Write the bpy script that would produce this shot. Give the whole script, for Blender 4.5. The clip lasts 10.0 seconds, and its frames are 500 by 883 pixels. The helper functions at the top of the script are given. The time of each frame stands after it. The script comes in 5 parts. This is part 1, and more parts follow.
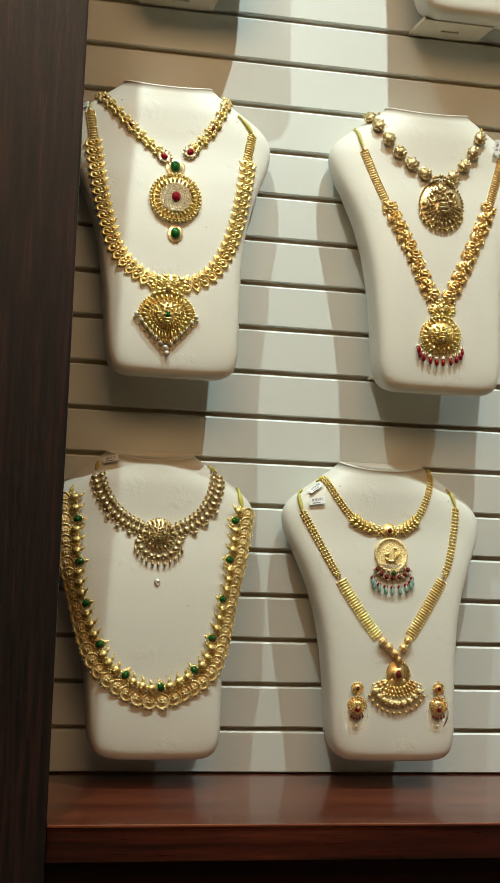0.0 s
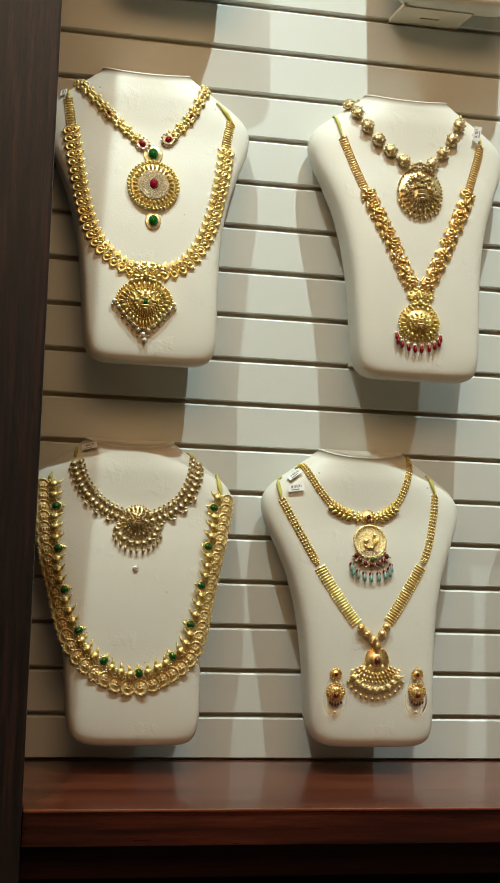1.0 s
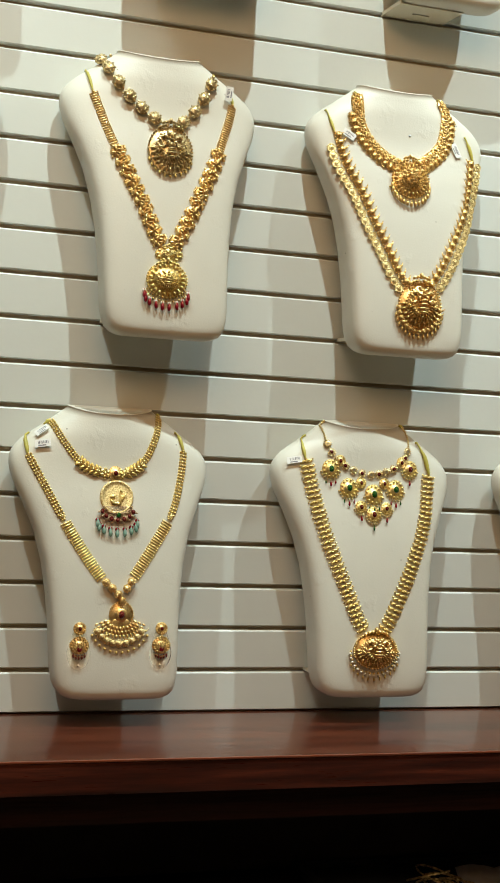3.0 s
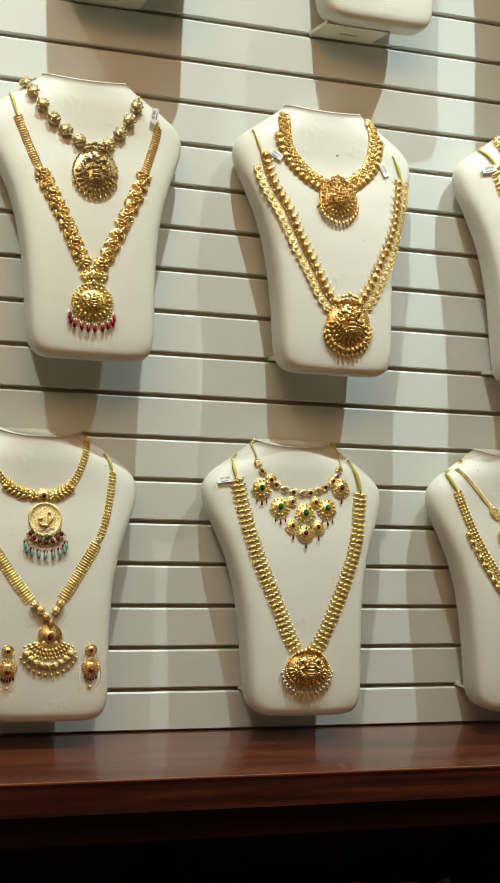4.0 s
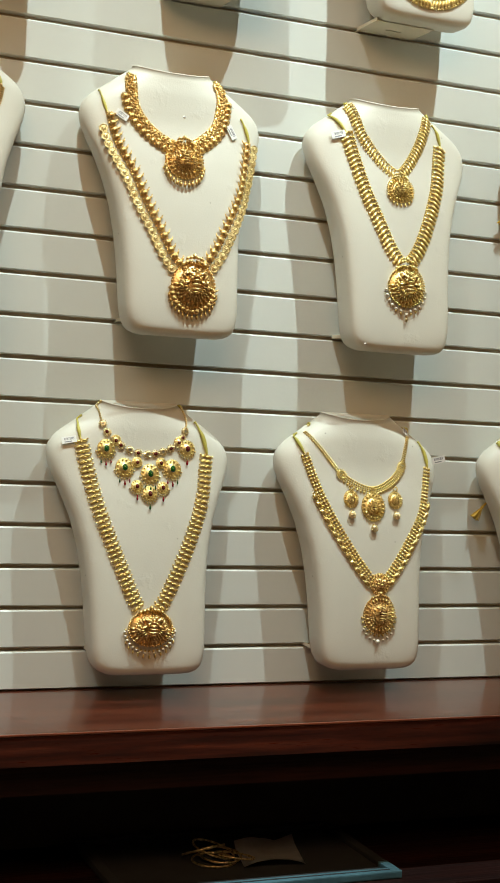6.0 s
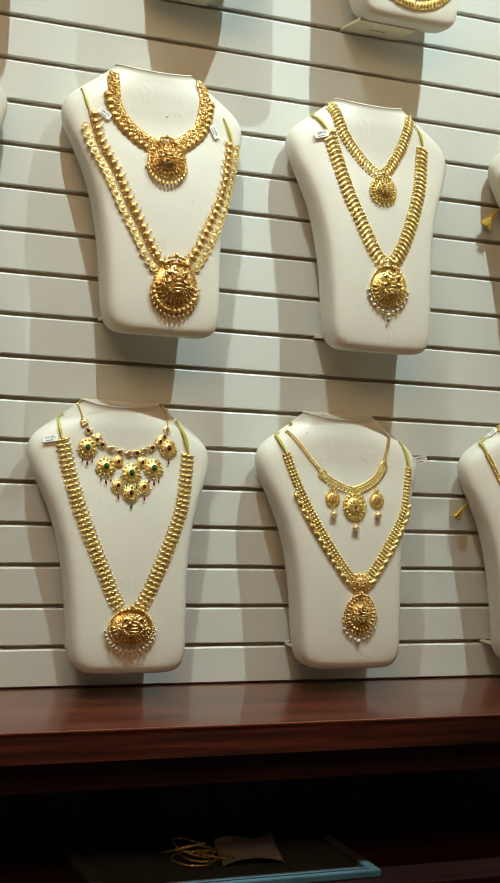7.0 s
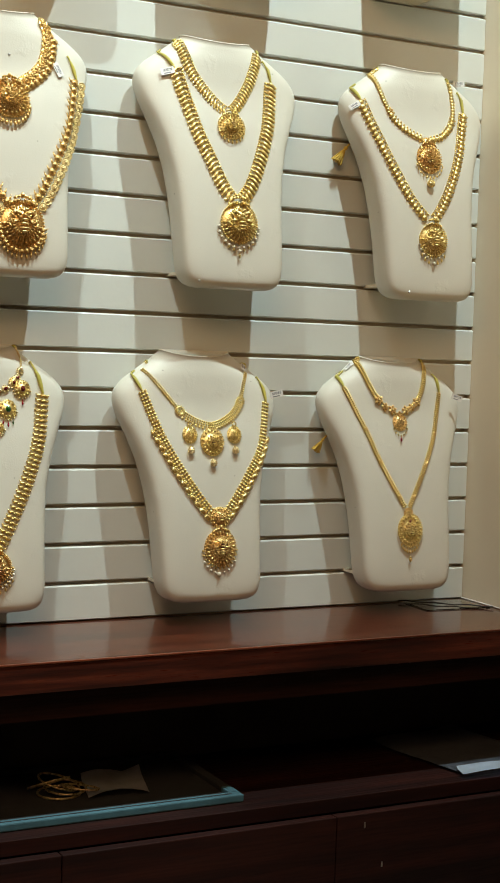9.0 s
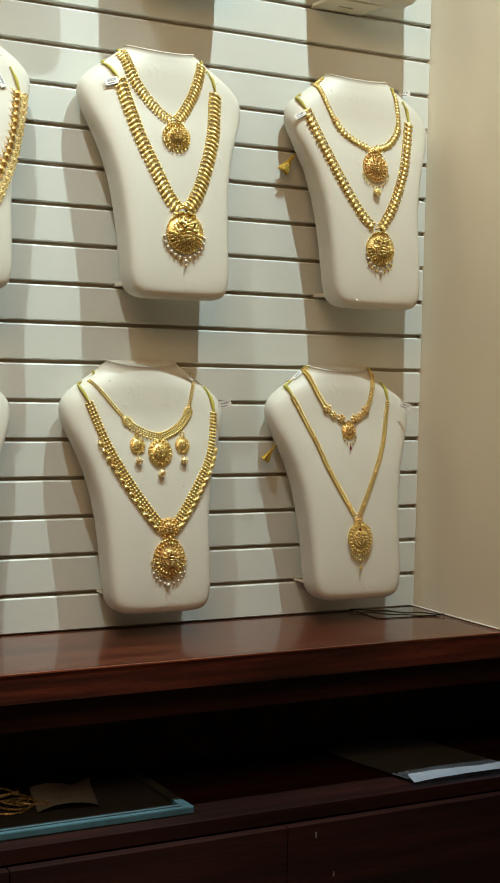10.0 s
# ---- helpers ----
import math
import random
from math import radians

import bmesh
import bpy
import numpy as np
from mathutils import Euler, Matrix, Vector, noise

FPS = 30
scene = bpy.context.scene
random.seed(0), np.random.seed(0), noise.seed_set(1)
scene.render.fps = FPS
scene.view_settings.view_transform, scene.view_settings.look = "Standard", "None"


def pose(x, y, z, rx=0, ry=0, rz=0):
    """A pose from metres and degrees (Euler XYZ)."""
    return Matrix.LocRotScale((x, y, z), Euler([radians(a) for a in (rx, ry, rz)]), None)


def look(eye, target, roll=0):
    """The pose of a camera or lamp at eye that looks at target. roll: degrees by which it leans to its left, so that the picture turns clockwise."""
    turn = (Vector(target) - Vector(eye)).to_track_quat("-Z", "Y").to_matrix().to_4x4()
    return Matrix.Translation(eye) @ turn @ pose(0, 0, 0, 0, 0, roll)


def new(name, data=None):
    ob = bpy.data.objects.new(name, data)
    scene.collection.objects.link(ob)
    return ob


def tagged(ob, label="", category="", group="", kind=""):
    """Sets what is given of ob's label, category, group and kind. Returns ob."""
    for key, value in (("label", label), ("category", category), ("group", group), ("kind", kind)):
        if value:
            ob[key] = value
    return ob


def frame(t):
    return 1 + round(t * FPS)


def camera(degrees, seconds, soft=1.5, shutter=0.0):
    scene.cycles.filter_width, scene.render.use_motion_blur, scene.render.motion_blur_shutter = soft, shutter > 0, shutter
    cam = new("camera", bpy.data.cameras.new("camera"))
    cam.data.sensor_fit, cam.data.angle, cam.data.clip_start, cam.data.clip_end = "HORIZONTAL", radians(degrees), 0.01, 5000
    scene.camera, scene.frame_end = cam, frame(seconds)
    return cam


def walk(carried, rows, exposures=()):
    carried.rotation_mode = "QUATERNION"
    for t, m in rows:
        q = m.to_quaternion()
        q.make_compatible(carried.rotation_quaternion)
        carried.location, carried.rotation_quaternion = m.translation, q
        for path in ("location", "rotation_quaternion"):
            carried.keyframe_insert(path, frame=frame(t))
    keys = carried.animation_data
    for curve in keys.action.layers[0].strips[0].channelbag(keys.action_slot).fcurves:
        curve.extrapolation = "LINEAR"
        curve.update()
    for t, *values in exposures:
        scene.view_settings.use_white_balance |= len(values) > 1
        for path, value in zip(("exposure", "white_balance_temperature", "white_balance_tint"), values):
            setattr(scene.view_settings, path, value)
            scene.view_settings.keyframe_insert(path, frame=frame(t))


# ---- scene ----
cam = camera(20.39, 10.0, soft=1.0)
# seconds, place, then yaw, pitch and roll
ROWS = [
    (0, -0.0000, -1.8300, 1.3115, -11.967, 1.005, -2.805),
    (0.5, 0.0170, -1.8352, 1.3078, -11.685, 1.024, -2.829),
    (1, 0.0329, -1.8410, 1.3068, -11.763, 0.657, -2.727),
    (1.5, 0.0559, -1.8536, 1.2989, -12.380, -0.147, -2.493),
    (2, 0.0652, -1.8606, 1.2943, -13.996, -0.761, -2.719),
    (2.5, 0.0973, -1.8797, 1.2992, -15.861, -0.829, -3.371),
    (3, 0.1411, -1.8830, 1.3141, -18.575, -0.816, -3.318),
    (4.5, 0.2304, -1.9228, 1.3334, -19.816, -0.280, -2.269),
    (5, 0.2478, -1.9285, 1.3260, -21.512, -0.506, -2.168),
    (5.5, 0.2807, -1.9424, 1.3121, -22.023, -0.837, -2.684),
    (6, 0.3075, -1.9581, 1.3191, -22.548, -1.277, -3.094),
    (7.5, 0.3180, -1.9673, 1.3245, -23.234, -1.450, -3.284),
    (8, 0.3255, -1.9756, 1.3128, -23.878, -1.908, -3.074),
    (8.5, 0.3626, -1.9813, 1.3043, -25.100, -3.342, -2.451),
    (9, 0.3813, -2.0167, 1.3122, -26.805, -3.395, -1.855),
    (9.5, 0.3986, -2.0330, 1.3137, -27.518, -2.991, -1.508),
    (10, 0.4042, -2.0238, 1.3140, -28.340, -2.980, -1.381),
]
walk(cam, [(t, pose(x, y, z, 90 + pitch, roll, yaw)) for t, x, y, z, yaw, pitch, roll in ROWS])

# ---- light ----
world = bpy.data.worlds.new("world")
scene.world = world
world.use_nodes = True
world.node_tree.nodes["Background"].inputs[0].default_value = (1.0, 0.86, 0.68, 1)
world.node_tree.nodes["Background"].inputs[1].default_value = 0.03
scene.view_settings.exposure = 0.0


def lamp(name, kind, at, target, power, colour, **more):
    data = bpy.data.lights.new(name, kind)
    data.energy, data.color = power, colour
    ob = new(name, data)
    ob.matrix_world = look(at, target)
    if kind == "SPOT":
        data.spot_size, data.spot_blend, data.shadow_soft_size = radians(more["cone"]), 0.9, more["soft"]
    if kind == "AREA":
        data.shape, data.size, data.size_y = "RECTANGLE", more["wide"], more["deep"]
    return ob


# a row of recessed ceiling spots in front of the display, warm at one end and cool at the other, and the warm light of the shop behind
for x, power, tint in ((-0.05, 82, (0.82, 1.0, 0.96)), (0.66, 92, (0.83, 1.0, 0.97)), (1.50, 108, (0.83, 1.0, 0.98)), (2.02, 108, (0.86, 1.0, 1.00))):
    lamp("ceiling_spot", "SPOT", (x, -0.72, 3.05), (x, 0.0, 0.86), power, tint, cone=66, soft=0.012)
lamp("shop_light", "AREA", (0.15, -2.0, 2.9), (0.9, -0.1, 1.1), 25, (1.0, 0.60, 0.29), wide=1.6, deep=0.9)


# ---- materials ----
def nodes_of(name):
    m = bpy.data.materials.new(name)
    m.use_nodes = True
    t = m.node_tree
    return m, t, t.nodes["Principled BSDF"]


def link(t, a, b):
    t.links.new(a, b)


def noise_node(t, scale, detail=4.0, stretch=None, kind="ShaderNodeTexNoise"):
    co = t.nodes.new("ShaderNodeTexCoord")
    n = t.nodes.new(kind)
    n.inputs["Scale"].default_value = scale
    if kind == "ShaderNodeTexNoise":
        n.inputs["Detail"].default_value = detail
    if stretch:
        mp = t.nodes.new("ShaderNodeMapping")
        mp.inputs["Scale"].default_value = stretch
        link(t, co.outputs["Object"], mp.inputs["Vector"])
        link(t, mp.outputs["Vector"], n.inputs["Vector"])
    else:
        link(t, co.outputs["Object"], n.inputs["Vector"])
    return n


def ramp(t, source, stops):
    r = t.nodes.new("ShaderNodeValToRGB")
    e = r.color_ramp.elements
    while len(e) < len(stops):
        e.new(0.5)
    for k, (at, c) in zip(e, stops):
        k.position, k.color = at, (*c, 1)
    link(t, source, r.inputs["Fac"])
    return r


def bump(t, bsdf, source, strength, distance, before=None):
    b = t.nodes.new("ShaderNodeBump")
    b.inputs["Strength"].default_value, b.inputs["Distance"].default_value = strength, distance
    link(t, source, b.inputs["Height"])
    if before:
        link(t, before.outputs["Normal"], b.inputs["Normal"])
    link(t, b.outputs["Normal"], bsdf.inputs["Normal"])
    return b


def painted(name, colour, rough=0.5, vary=0.06, scale=3.0, grain=90.0, depth=0.0006, specks=False):
    """A painted or moulded surface: faint broad stains, fine grain."""
    m, t, b = nodes_of(name)
    big, fine = noise_node(t, scale), noise_node(t, grain, 2.0)
    lo = tuple(c * (1 - vary) for c in colour)
    hi = tuple(min(1, c * (1 + vary * 0.5)) for c in colour)
    r = ramp(t, big.outputs["Fac"], [(0.3, lo), (0.7, hi)])
    if specks:
        # scattered tiny marks and faint scuffs
        dots = ramp(t, noise_node(t, 42.0, kind="ShaderNodeTexVoronoi").outputs["Distance"], [(0.035, (0.45, 0.42, 0.38)), (0.06, (1, 1, 1))])
        pick = ramp(t, noise_node(t, 17.0, 1.0).outputs["Fac"], [(0.56, (0, 0, 0)), (0.60, (1, 1, 1))])
        mix = t.nodes.new("ShaderNodeMix")
        mix.data_type, mix.blend_type = "RGBA", "MULTIPLY"
        link(t, pick.outputs["Color"], mix.inputs["Factor"])
        link(t, r.outputs["Color"], mix.inputs["A"])
        link(t, dots.outputs["Color"], mix.inputs["B"])
        link(t, mix.outputs["Result"], b.inputs["Base Color"])
    else:
        link(t, r.outputs["Color"], b.inputs["Base Color"])
    rr = ramp(t, noise_node(t, scale * 5).outputs["Fac"], [(0.3, (rough * 0.85,) * 3), (0.7, (min(1, rough * 1.15),) * 3)])
    link(t, rr.outputs["Color"], b.inputs["Roughness"])
    first = bump(t, b, fine.outputs["Fac"], 0.25, depth)
    if specks:
        scuff = ramp(t, noise_node(t, 30.0, 5.0).outputs["Fac"], [(0.60, (0, 0, 0)), (0.72, (1, 1, 1))])
        bump(t, b, scuff.outputs["Color"], 0.35, 0.0009, first)
    return m


def timber(name, dark, mid, light, along, rough=0.35, coat=0.0, scale=26.0):
    """Wood with grain along one axis, streaked and pored, with a sheen."""
    m, t, b = nodes_of(name)
    k = {"x": (0.05, 1, 1), "z": (1, 1, 0.05), "y": (1, 0.05, 1)}[along]
    streak = noise_node(t, scale, 6.0, k)
    pore = noise_node(t, scale * 7, 3.0, k)
    cloud = noise_node(t, 3.0, 2.0)
    mix = t.nodes.new("ShaderNodeMix")
    mix.data_type = "RGBA"
    mix.blend_type = "MULTIPLY"
    mix.inputs["Factor"].default_value = 0.55
    r = ramp(t, streak.outputs["Fac"], [(0.30, dark), (0.50, mid), (0.72, light)])
    pr = ramp(t, pore.outputs["Fac"], [(0.35, (0.35, 0.3, 0.3)), (0.6, (1, 1, 1))])
    link(t, r.outputs["Color"], mix.inputs["A"])
    link(t, pr.outputs["Color"], mix.inputs["B"])
    mix2 = t.nodes.new("ShaderNodeMix")
    mix2.data_type, mix2.blend_type = "RGBA", "MULTIPLY"
    mix2.inputs["Factor"].default_value = 0.35
    cr = ramp(t, cloud.outputs["Fac"], [(0.3, (0.6, 0.55, 0.55)), (0.7, (1, 1, 1))])
    link(t, mix.outputs["Result"], mix2.inputs["A"])
    link(t, cr.outputs["Color"], mix2.inputs["B"])
    link(t, mix2.outputs["Result"], b.inputs["Base Color"])
    rr = ramp(t, pore.outputs["Fac"], [(0.3, (rough * 1.3,) * 3), (0.7, (rough * 0.8,) * 3)])
    link(t, rr.outputs["Color"], b.inputs["Roughness"])
    b.inputs["Coat Weight"].default_value, b.inputs["Coat Roughness"].default_value = coat, 0.11
    bump(t, b, pore.outputs["Fac"], 0.2, 0.0004)
    return m


def metal(name, light, dark, rough=0.22, patina=0.4, scale=260.0, relief=0.5):
    """Gold: polished high spots, darker worked hollows."""
    m, t, b = nodes_of(name)
    n = noise_node(t, scale, 3.0)
    v = noise_node(t, scale * 1.6, kind="ShaderNodeTexVoronoi")
    r = ramp(t, n.outputs["Fac"], [(0.5 - patina * 0.4, dark), (0.5 + (1 - patina) * 0.2, light)])
    link(t, r.outputs["Color"], b.inputs["Base Color"])
    b.inputs["Metallic"].default_value = 1.0
    rr = ramp(t, n.outputs["Fac"], [(0.35, (rough * 1.7,) * 3), (0.65, (rough,) * 3)])
    link(t, rr.outputs["Color"], b.inputs["Roughness"])
    bump(t, b, v.outputs["Distance"], relief, 0.0012)
    return m


def jewel(name, colour, rough=0.08, through_light=0.0):
    m, t, b = nodes_of(name)
    n = noise_node(t, 400.0)
    r = ramp(t, n.outputs["Fac"], [(0.35, tuple(c * 0.82 for c in colour)), (0.65, colour)])
    link(t, r.outputs["Color"], b.inputs["Base Color"])
    b.inputs["Roughness"].default_value = rough
    b.inputs["Coat Weight"].default_value = 0.6
    b.inputs["Coat Roughness"].default_value = 0.05
    b.inputs["Transmission Weight"].default_value = through_light
    b.inputs["IOR"].default_value = 1.6
    return m


SLAT = painted("slat_laminate", (0.70, 0.725, 0.685), 0.42, 0.05, 1.6, 160.0, 0.0003)
GROOVE = painted("groove_shade_board", (0.70, 0.58, 0.41), 0.7)
PLASTER = painted("cream_plaster", (0.82, 0.73, 0.57), 0.6, 0.08, 2.0, 120.0)
ROOM = painted("shop_plaster", (0.62, 0.56, 0.46), 0.8)
FLOOR = painted("floor_tile", (0.32, 0.28, 0.23), 0.35)
MAHOGANY = timber("mahogany_top", (0.040, 0.009, 0.005), (0.105, 0.023, 0.010), (0.165, 0.042, 0.018), "x", 0.17, 0.35, 34.0)
WENGE = timber("dark_wenge", (0.002, 0.001, 0.0008), (0.011, 0.0038, 0.0028), (0.042, 0.014, 0.010), "z", 0.5, 0.0, 170.0)
EDGE = timber("dark_edge_veneer", (0.012, 0.003, 0.002), (0.066, 0.013, 0.007), (0.15, 0.033, 0.016), "x", 0.34, 0.0, 75.0)
# lighter than the top: the lip's edge highlight is put into this colour
LIP = timber("worn_highlit_lip", (0.10, 0.022, 0.010), (0.22, 0.055, 0.024), (0.34, 0.10, 0.045), "x", 0.28, 0.3, 40.0)
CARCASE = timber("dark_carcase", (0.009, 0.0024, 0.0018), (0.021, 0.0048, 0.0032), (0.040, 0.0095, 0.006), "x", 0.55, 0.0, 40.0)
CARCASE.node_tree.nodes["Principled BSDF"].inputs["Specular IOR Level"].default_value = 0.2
# shade inside the shelf and drawers is put into this near-black; also colours a cable
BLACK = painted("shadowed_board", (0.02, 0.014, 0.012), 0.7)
LEATHER = painted("cream_leatherette", (0.70, 0.677, 0.594), 0.46, 0.05, 9.0, 420.0, 0.0005, True)
BRACKET = painted("cream_bracket", (0.78, 0.72, 0.58), 0.4)
GOLD = metal("yellow_gold", (1.0, 0.83, 0.40), (0.60, 0.42, 0.12), 0.34, 0.42, 320.0, 0.10)
RICH = metal("reddish_gold", (1.0, 0.74, 0.34), (0.46, 0.28, 0.08), 0.32, 0.48, 320.0, 0.12)
ANTIQUE = metal("antique_gold", (0.80, 0.63, 0.34), (0.13, 0.085, 0.03), 0.32, 0.62, 260.0, 0.2)
COIN = metal("satin_coin_gold", (1.0, 0.85, 0.48), (0.60, 0.44, 0.17), 0.46, 0.42, 420.0, 0.35)
PALE = metal("pale_gold", (1.0, 0.84, 0.50), (0.60, 0.45, 0.20), 0.33, 0.38, 320.0, 0.10)
RUBY = jewel("ruby", (0.24, 0.003, 0.014))
EMERALD = jewel("emerald", (0.003, 0.085, 0.010))
TEAL = jewel("aqua_bead", (0.34, 0.60, 0.50), 0.12, 0.4)
GARNET = jewel("garnet", (0.12, 0.008, 0.008))
PEARL = jewel("pearl", (0.86, 0.80, 0.66), 0.22)
PAVE = metal("pave_rose", (0.86, 0.66, 0.42), (0.30, 0.19, 0.10), 0.32, 0.5, 900.0, 0.8)
THREAD = painted("olive_yellow_thread", (0.54, 0.47, 0.09), 0.5, 0.25, 60.0, 900.0, 0.001)
TASSEL = painted("golden_thread", (0.62, 0.42, 0.06), 0.7, 0.25, 60.0, 900.0, 0.001)
CARD = painted("white_tag", (0.82, 0.81, 0.78), 0.5, 0.03)
INK = painted("tag_ink", (0.24, 0.24, 0.26), 0.6)
VELVET = painted("teal_tray_rim", (0.045, 0.115, 0.145), 0.75, 0.2, 40.0, 500.0, 0.001)
FELT = painted("black_felt", (0.018, 0.02, 0.024), 0.95)
PAPER = painted("white_paper", (0.66, 0.77, 0.92), 0.55, 0.04)
SLEEVE = painted("grey_sleeve", (0.14, 0.15, 0.18), 0.35, 0.15, 12.0)
BAG = painted("cloudy_plastic", (0.48, 0.48, 0.50), 0.35, 0.25, 30.0)
CHROME = metal("keyhole_steel", (0.75, 0.74, 0.72), (0.5, 0.5, 0.5), 0.25, 0.3)
WIRE = painted("white_wire", (0.75, 0.72, 0.66), 0.5)
m, t, b = nodes_of("clear_acrylic")
b.inputs["Base Color"].default_value = (0.95, 0.97, 0.95, 1)
b.inputs["Roughness"].default_value, b.inputs["Transmission Weight"].default_value, b.inputs["IOR"].default_value = 0.05, 1.0, 1.25
ACRYLIC = m


# ---- mesh helpers ----
def mesh_of(name, bm, material, smooth=False):
    me = bpy.data.meshes.new(name)
    bm.normal_update()
    bm.to_mesh(me)
    bm.free()
    for mt in (material if isinstance(material, (list, tuple)) else [material]):
        me.materials.append(mt)
    if smooth:
        for p in me.polygons:
            p.use_smooth = True
    return me


def part(name, bm, material, parent=None, label="", smooth=False):
    ob = new(name, mesh_of(name, bm, material, smooth))
    if parent:
        ob.parent = parent
    if label:
        ob["label"] = label
    return ob


def piece(name, mesh, parent, m):
    """One more object on a shared mesh, at m under its parent."""
    ob = new(name, mesh)
    ob.parent = parent
    ob.matrix_local = m
    return ob


def box_bm(lo, hi, bevel=0.0, bm=None):
    own = bmesh.new()
    c = [(a + b) / 2 for a, b in zip(lo, hi)]
    s = [b - a for a, b in zip(lo, hi)]
    bmesh.ops.create_cube(own, size=1, matrix=Matrix.Translation(c) @ Matrix.Diagonal((*s, 1)))
    if bevel:
        bmesh.ops.bevel(own, geom=own.edges[:], offset=bevel, segments=2, affect="EDGES", profile=0.6)
    if bm is None:
        return own
    return add_bm(bm, own)


def add_bm(bm, other, m=None):
    """Joins other into bm, moved by m."""
    if m is not None:
        other.transform(m)
    tmp = bpy.data.meshes.new("tmp")
    other.to_mesh(tmp)
    other.free()
    bm.from_mesh(tmp)
    bpy.data.meshes.remove(tmp)
    return bm


# ---- structure ----
X0, X1, BASE, TOP = -0.60, 1.838, 0.90, 3.08
PITCH, FIRST = 0.06, 0.0581

wall = tagged(part("wall_back", box_bm((X0, 0.013, 0.0), (X1 + 0.25, 0.10, TOP)), GROOVE), "cream slatwall of horizontal boards with dark grooves", "wall", kind="structure")


def slat_bm(h):
    bm = bmesh.new()
    prof = [(0.013, 0.0), (0.002, 0.0), (0.0, 0.0016), (0.0, h - 0.0022), (0.0022, h), (0.013, h)]
    ends = []
    for x in (X0, X1):
        ends.append([bm.verts.new((x, y, z)) for y, z in prof])
    n = len(prof)
    for i in range(n):
        bm.faces.new((ends[0][i], ends[0][(i + 1) % n], ends[1][(i + 1) % n], ends[1][i]))
    bm.faces.new(ends[0][::-1]), bm.faces.new(ends[1])
    bmesh.ops.recalc_face_normals(bm, faces=bm.faces[:])
    return bm


GAP = 0.0058
part("slat", slat_bm(FIRST - GAP / 2), SLAT, wall).location.z = BASE
slat = mesh_of("slat", slat_bm(PITCH - GAP), SLAT)
for k in range(35):
    piece("slat", slat, wall, pose(0, 0, BASE + FIRST + GAP / 2 + k * PITCH))

tagged(part("wall_side", box_bm((X1 + 0.001, -0.62, BASE), (X1 + 0.10, 0.0125, TOP)), PLASTER), "cream painted side wall of the display", "wall", kind="structure")
tagged(part("wall_shop_rear", box_bm((-4.0, -4.1, 0), (6.0, -4.0, TOP)), ROOM), "plain shop wall", "wall", kind="structure")
tagged(part("wall_shop_west", box_bm((-4.1, -4.0, 0), (-4.0, 0.1, TOP)), ROOM), "plain shop wall", "wall", kind="structure")
tagged(part("wall_shop_east", box_bm((6.0, -4.0, 0), (6.1, 0.1, TOP)), ROOM), "plain shop wall", "wall", kind="structure")
tagged(part("wall_back_west", box_bm((-4.0, 0.014, 0), (X0 - 0.002, 0.10, TOP)), ROOM), "plain shop wall", "wall", kind="structure")
tagged(part("wall_back_east", box_bm((X1 + 0.252, 0.014, 0), (6.0, 0.10, TOP)), ROOM), "plain shop wall", "wall", kind="structure")
tagged(part("floor", box_bm((-4.1, -4.1, -0.1), (6.1, 0.1, -0.001)), FLOOR), "plain shop floor", "floor", kind="structure")
tagged(part("ceiling", box_bm((-4.1, -4.1, TOP + 0.001), (6.1, 0.1, TOP + 0.1)), ROOM), "plain shop ceiling", "ceiling", kind="structure")

# dark post at the display's edge
post = tagged(part("post", box_bm((-0.30, -0.285, 0.0), (0.119, 0.0, TOP - 0.001), 0.003), WENGE), "dark wenge post with fine vertical grain", "post", kind="structure")

# counter: top with a lipped front, recessed apron, open shelf, drawers
counter = tagged(new("display_counter"), "mahogany counter with an open shelf above drawers", "counter")
CF = -0.262
part("counter_top", box_bm((0.121, CF, 0.862), (X1 + 0.2, -0.001, 0.8985), 0.0015), MAHOGANY, counter, "glossy reddish mahogany top")
part("front_edge", box_bm((0.121, CF - 0.004, 0.859), (X1 + 0.2, CF - 0.0005, 0.8975), 0.0008), EDGE, counter, "dark streaked front edge")
part("edge_lip", box_bm((0.121, CF - 0.0052, 0.8977), (X1 + 0.2, CF - 0.0002, 0.9006), 0.0010), LIP, counter, "worn glossy lip of the counter top, its edge highlight painted in")
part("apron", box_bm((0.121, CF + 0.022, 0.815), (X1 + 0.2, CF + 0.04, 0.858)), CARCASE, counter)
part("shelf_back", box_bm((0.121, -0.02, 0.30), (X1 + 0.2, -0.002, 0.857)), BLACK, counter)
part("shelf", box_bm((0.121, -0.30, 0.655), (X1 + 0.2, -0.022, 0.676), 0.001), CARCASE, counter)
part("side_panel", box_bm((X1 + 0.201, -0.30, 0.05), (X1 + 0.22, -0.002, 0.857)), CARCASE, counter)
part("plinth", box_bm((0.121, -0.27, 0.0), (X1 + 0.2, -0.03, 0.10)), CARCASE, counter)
for i in range(5):
    xa = 0.152 + 0.418 * (i - 0) if i else 0.152
    xb = xa + 0.4165
    xb = min(xb, X1 + 0.2)
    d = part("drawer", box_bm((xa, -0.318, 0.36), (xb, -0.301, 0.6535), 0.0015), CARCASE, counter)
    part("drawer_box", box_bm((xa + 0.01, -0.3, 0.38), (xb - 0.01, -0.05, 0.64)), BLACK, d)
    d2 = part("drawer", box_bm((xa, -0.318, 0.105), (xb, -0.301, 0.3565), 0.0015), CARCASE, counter)


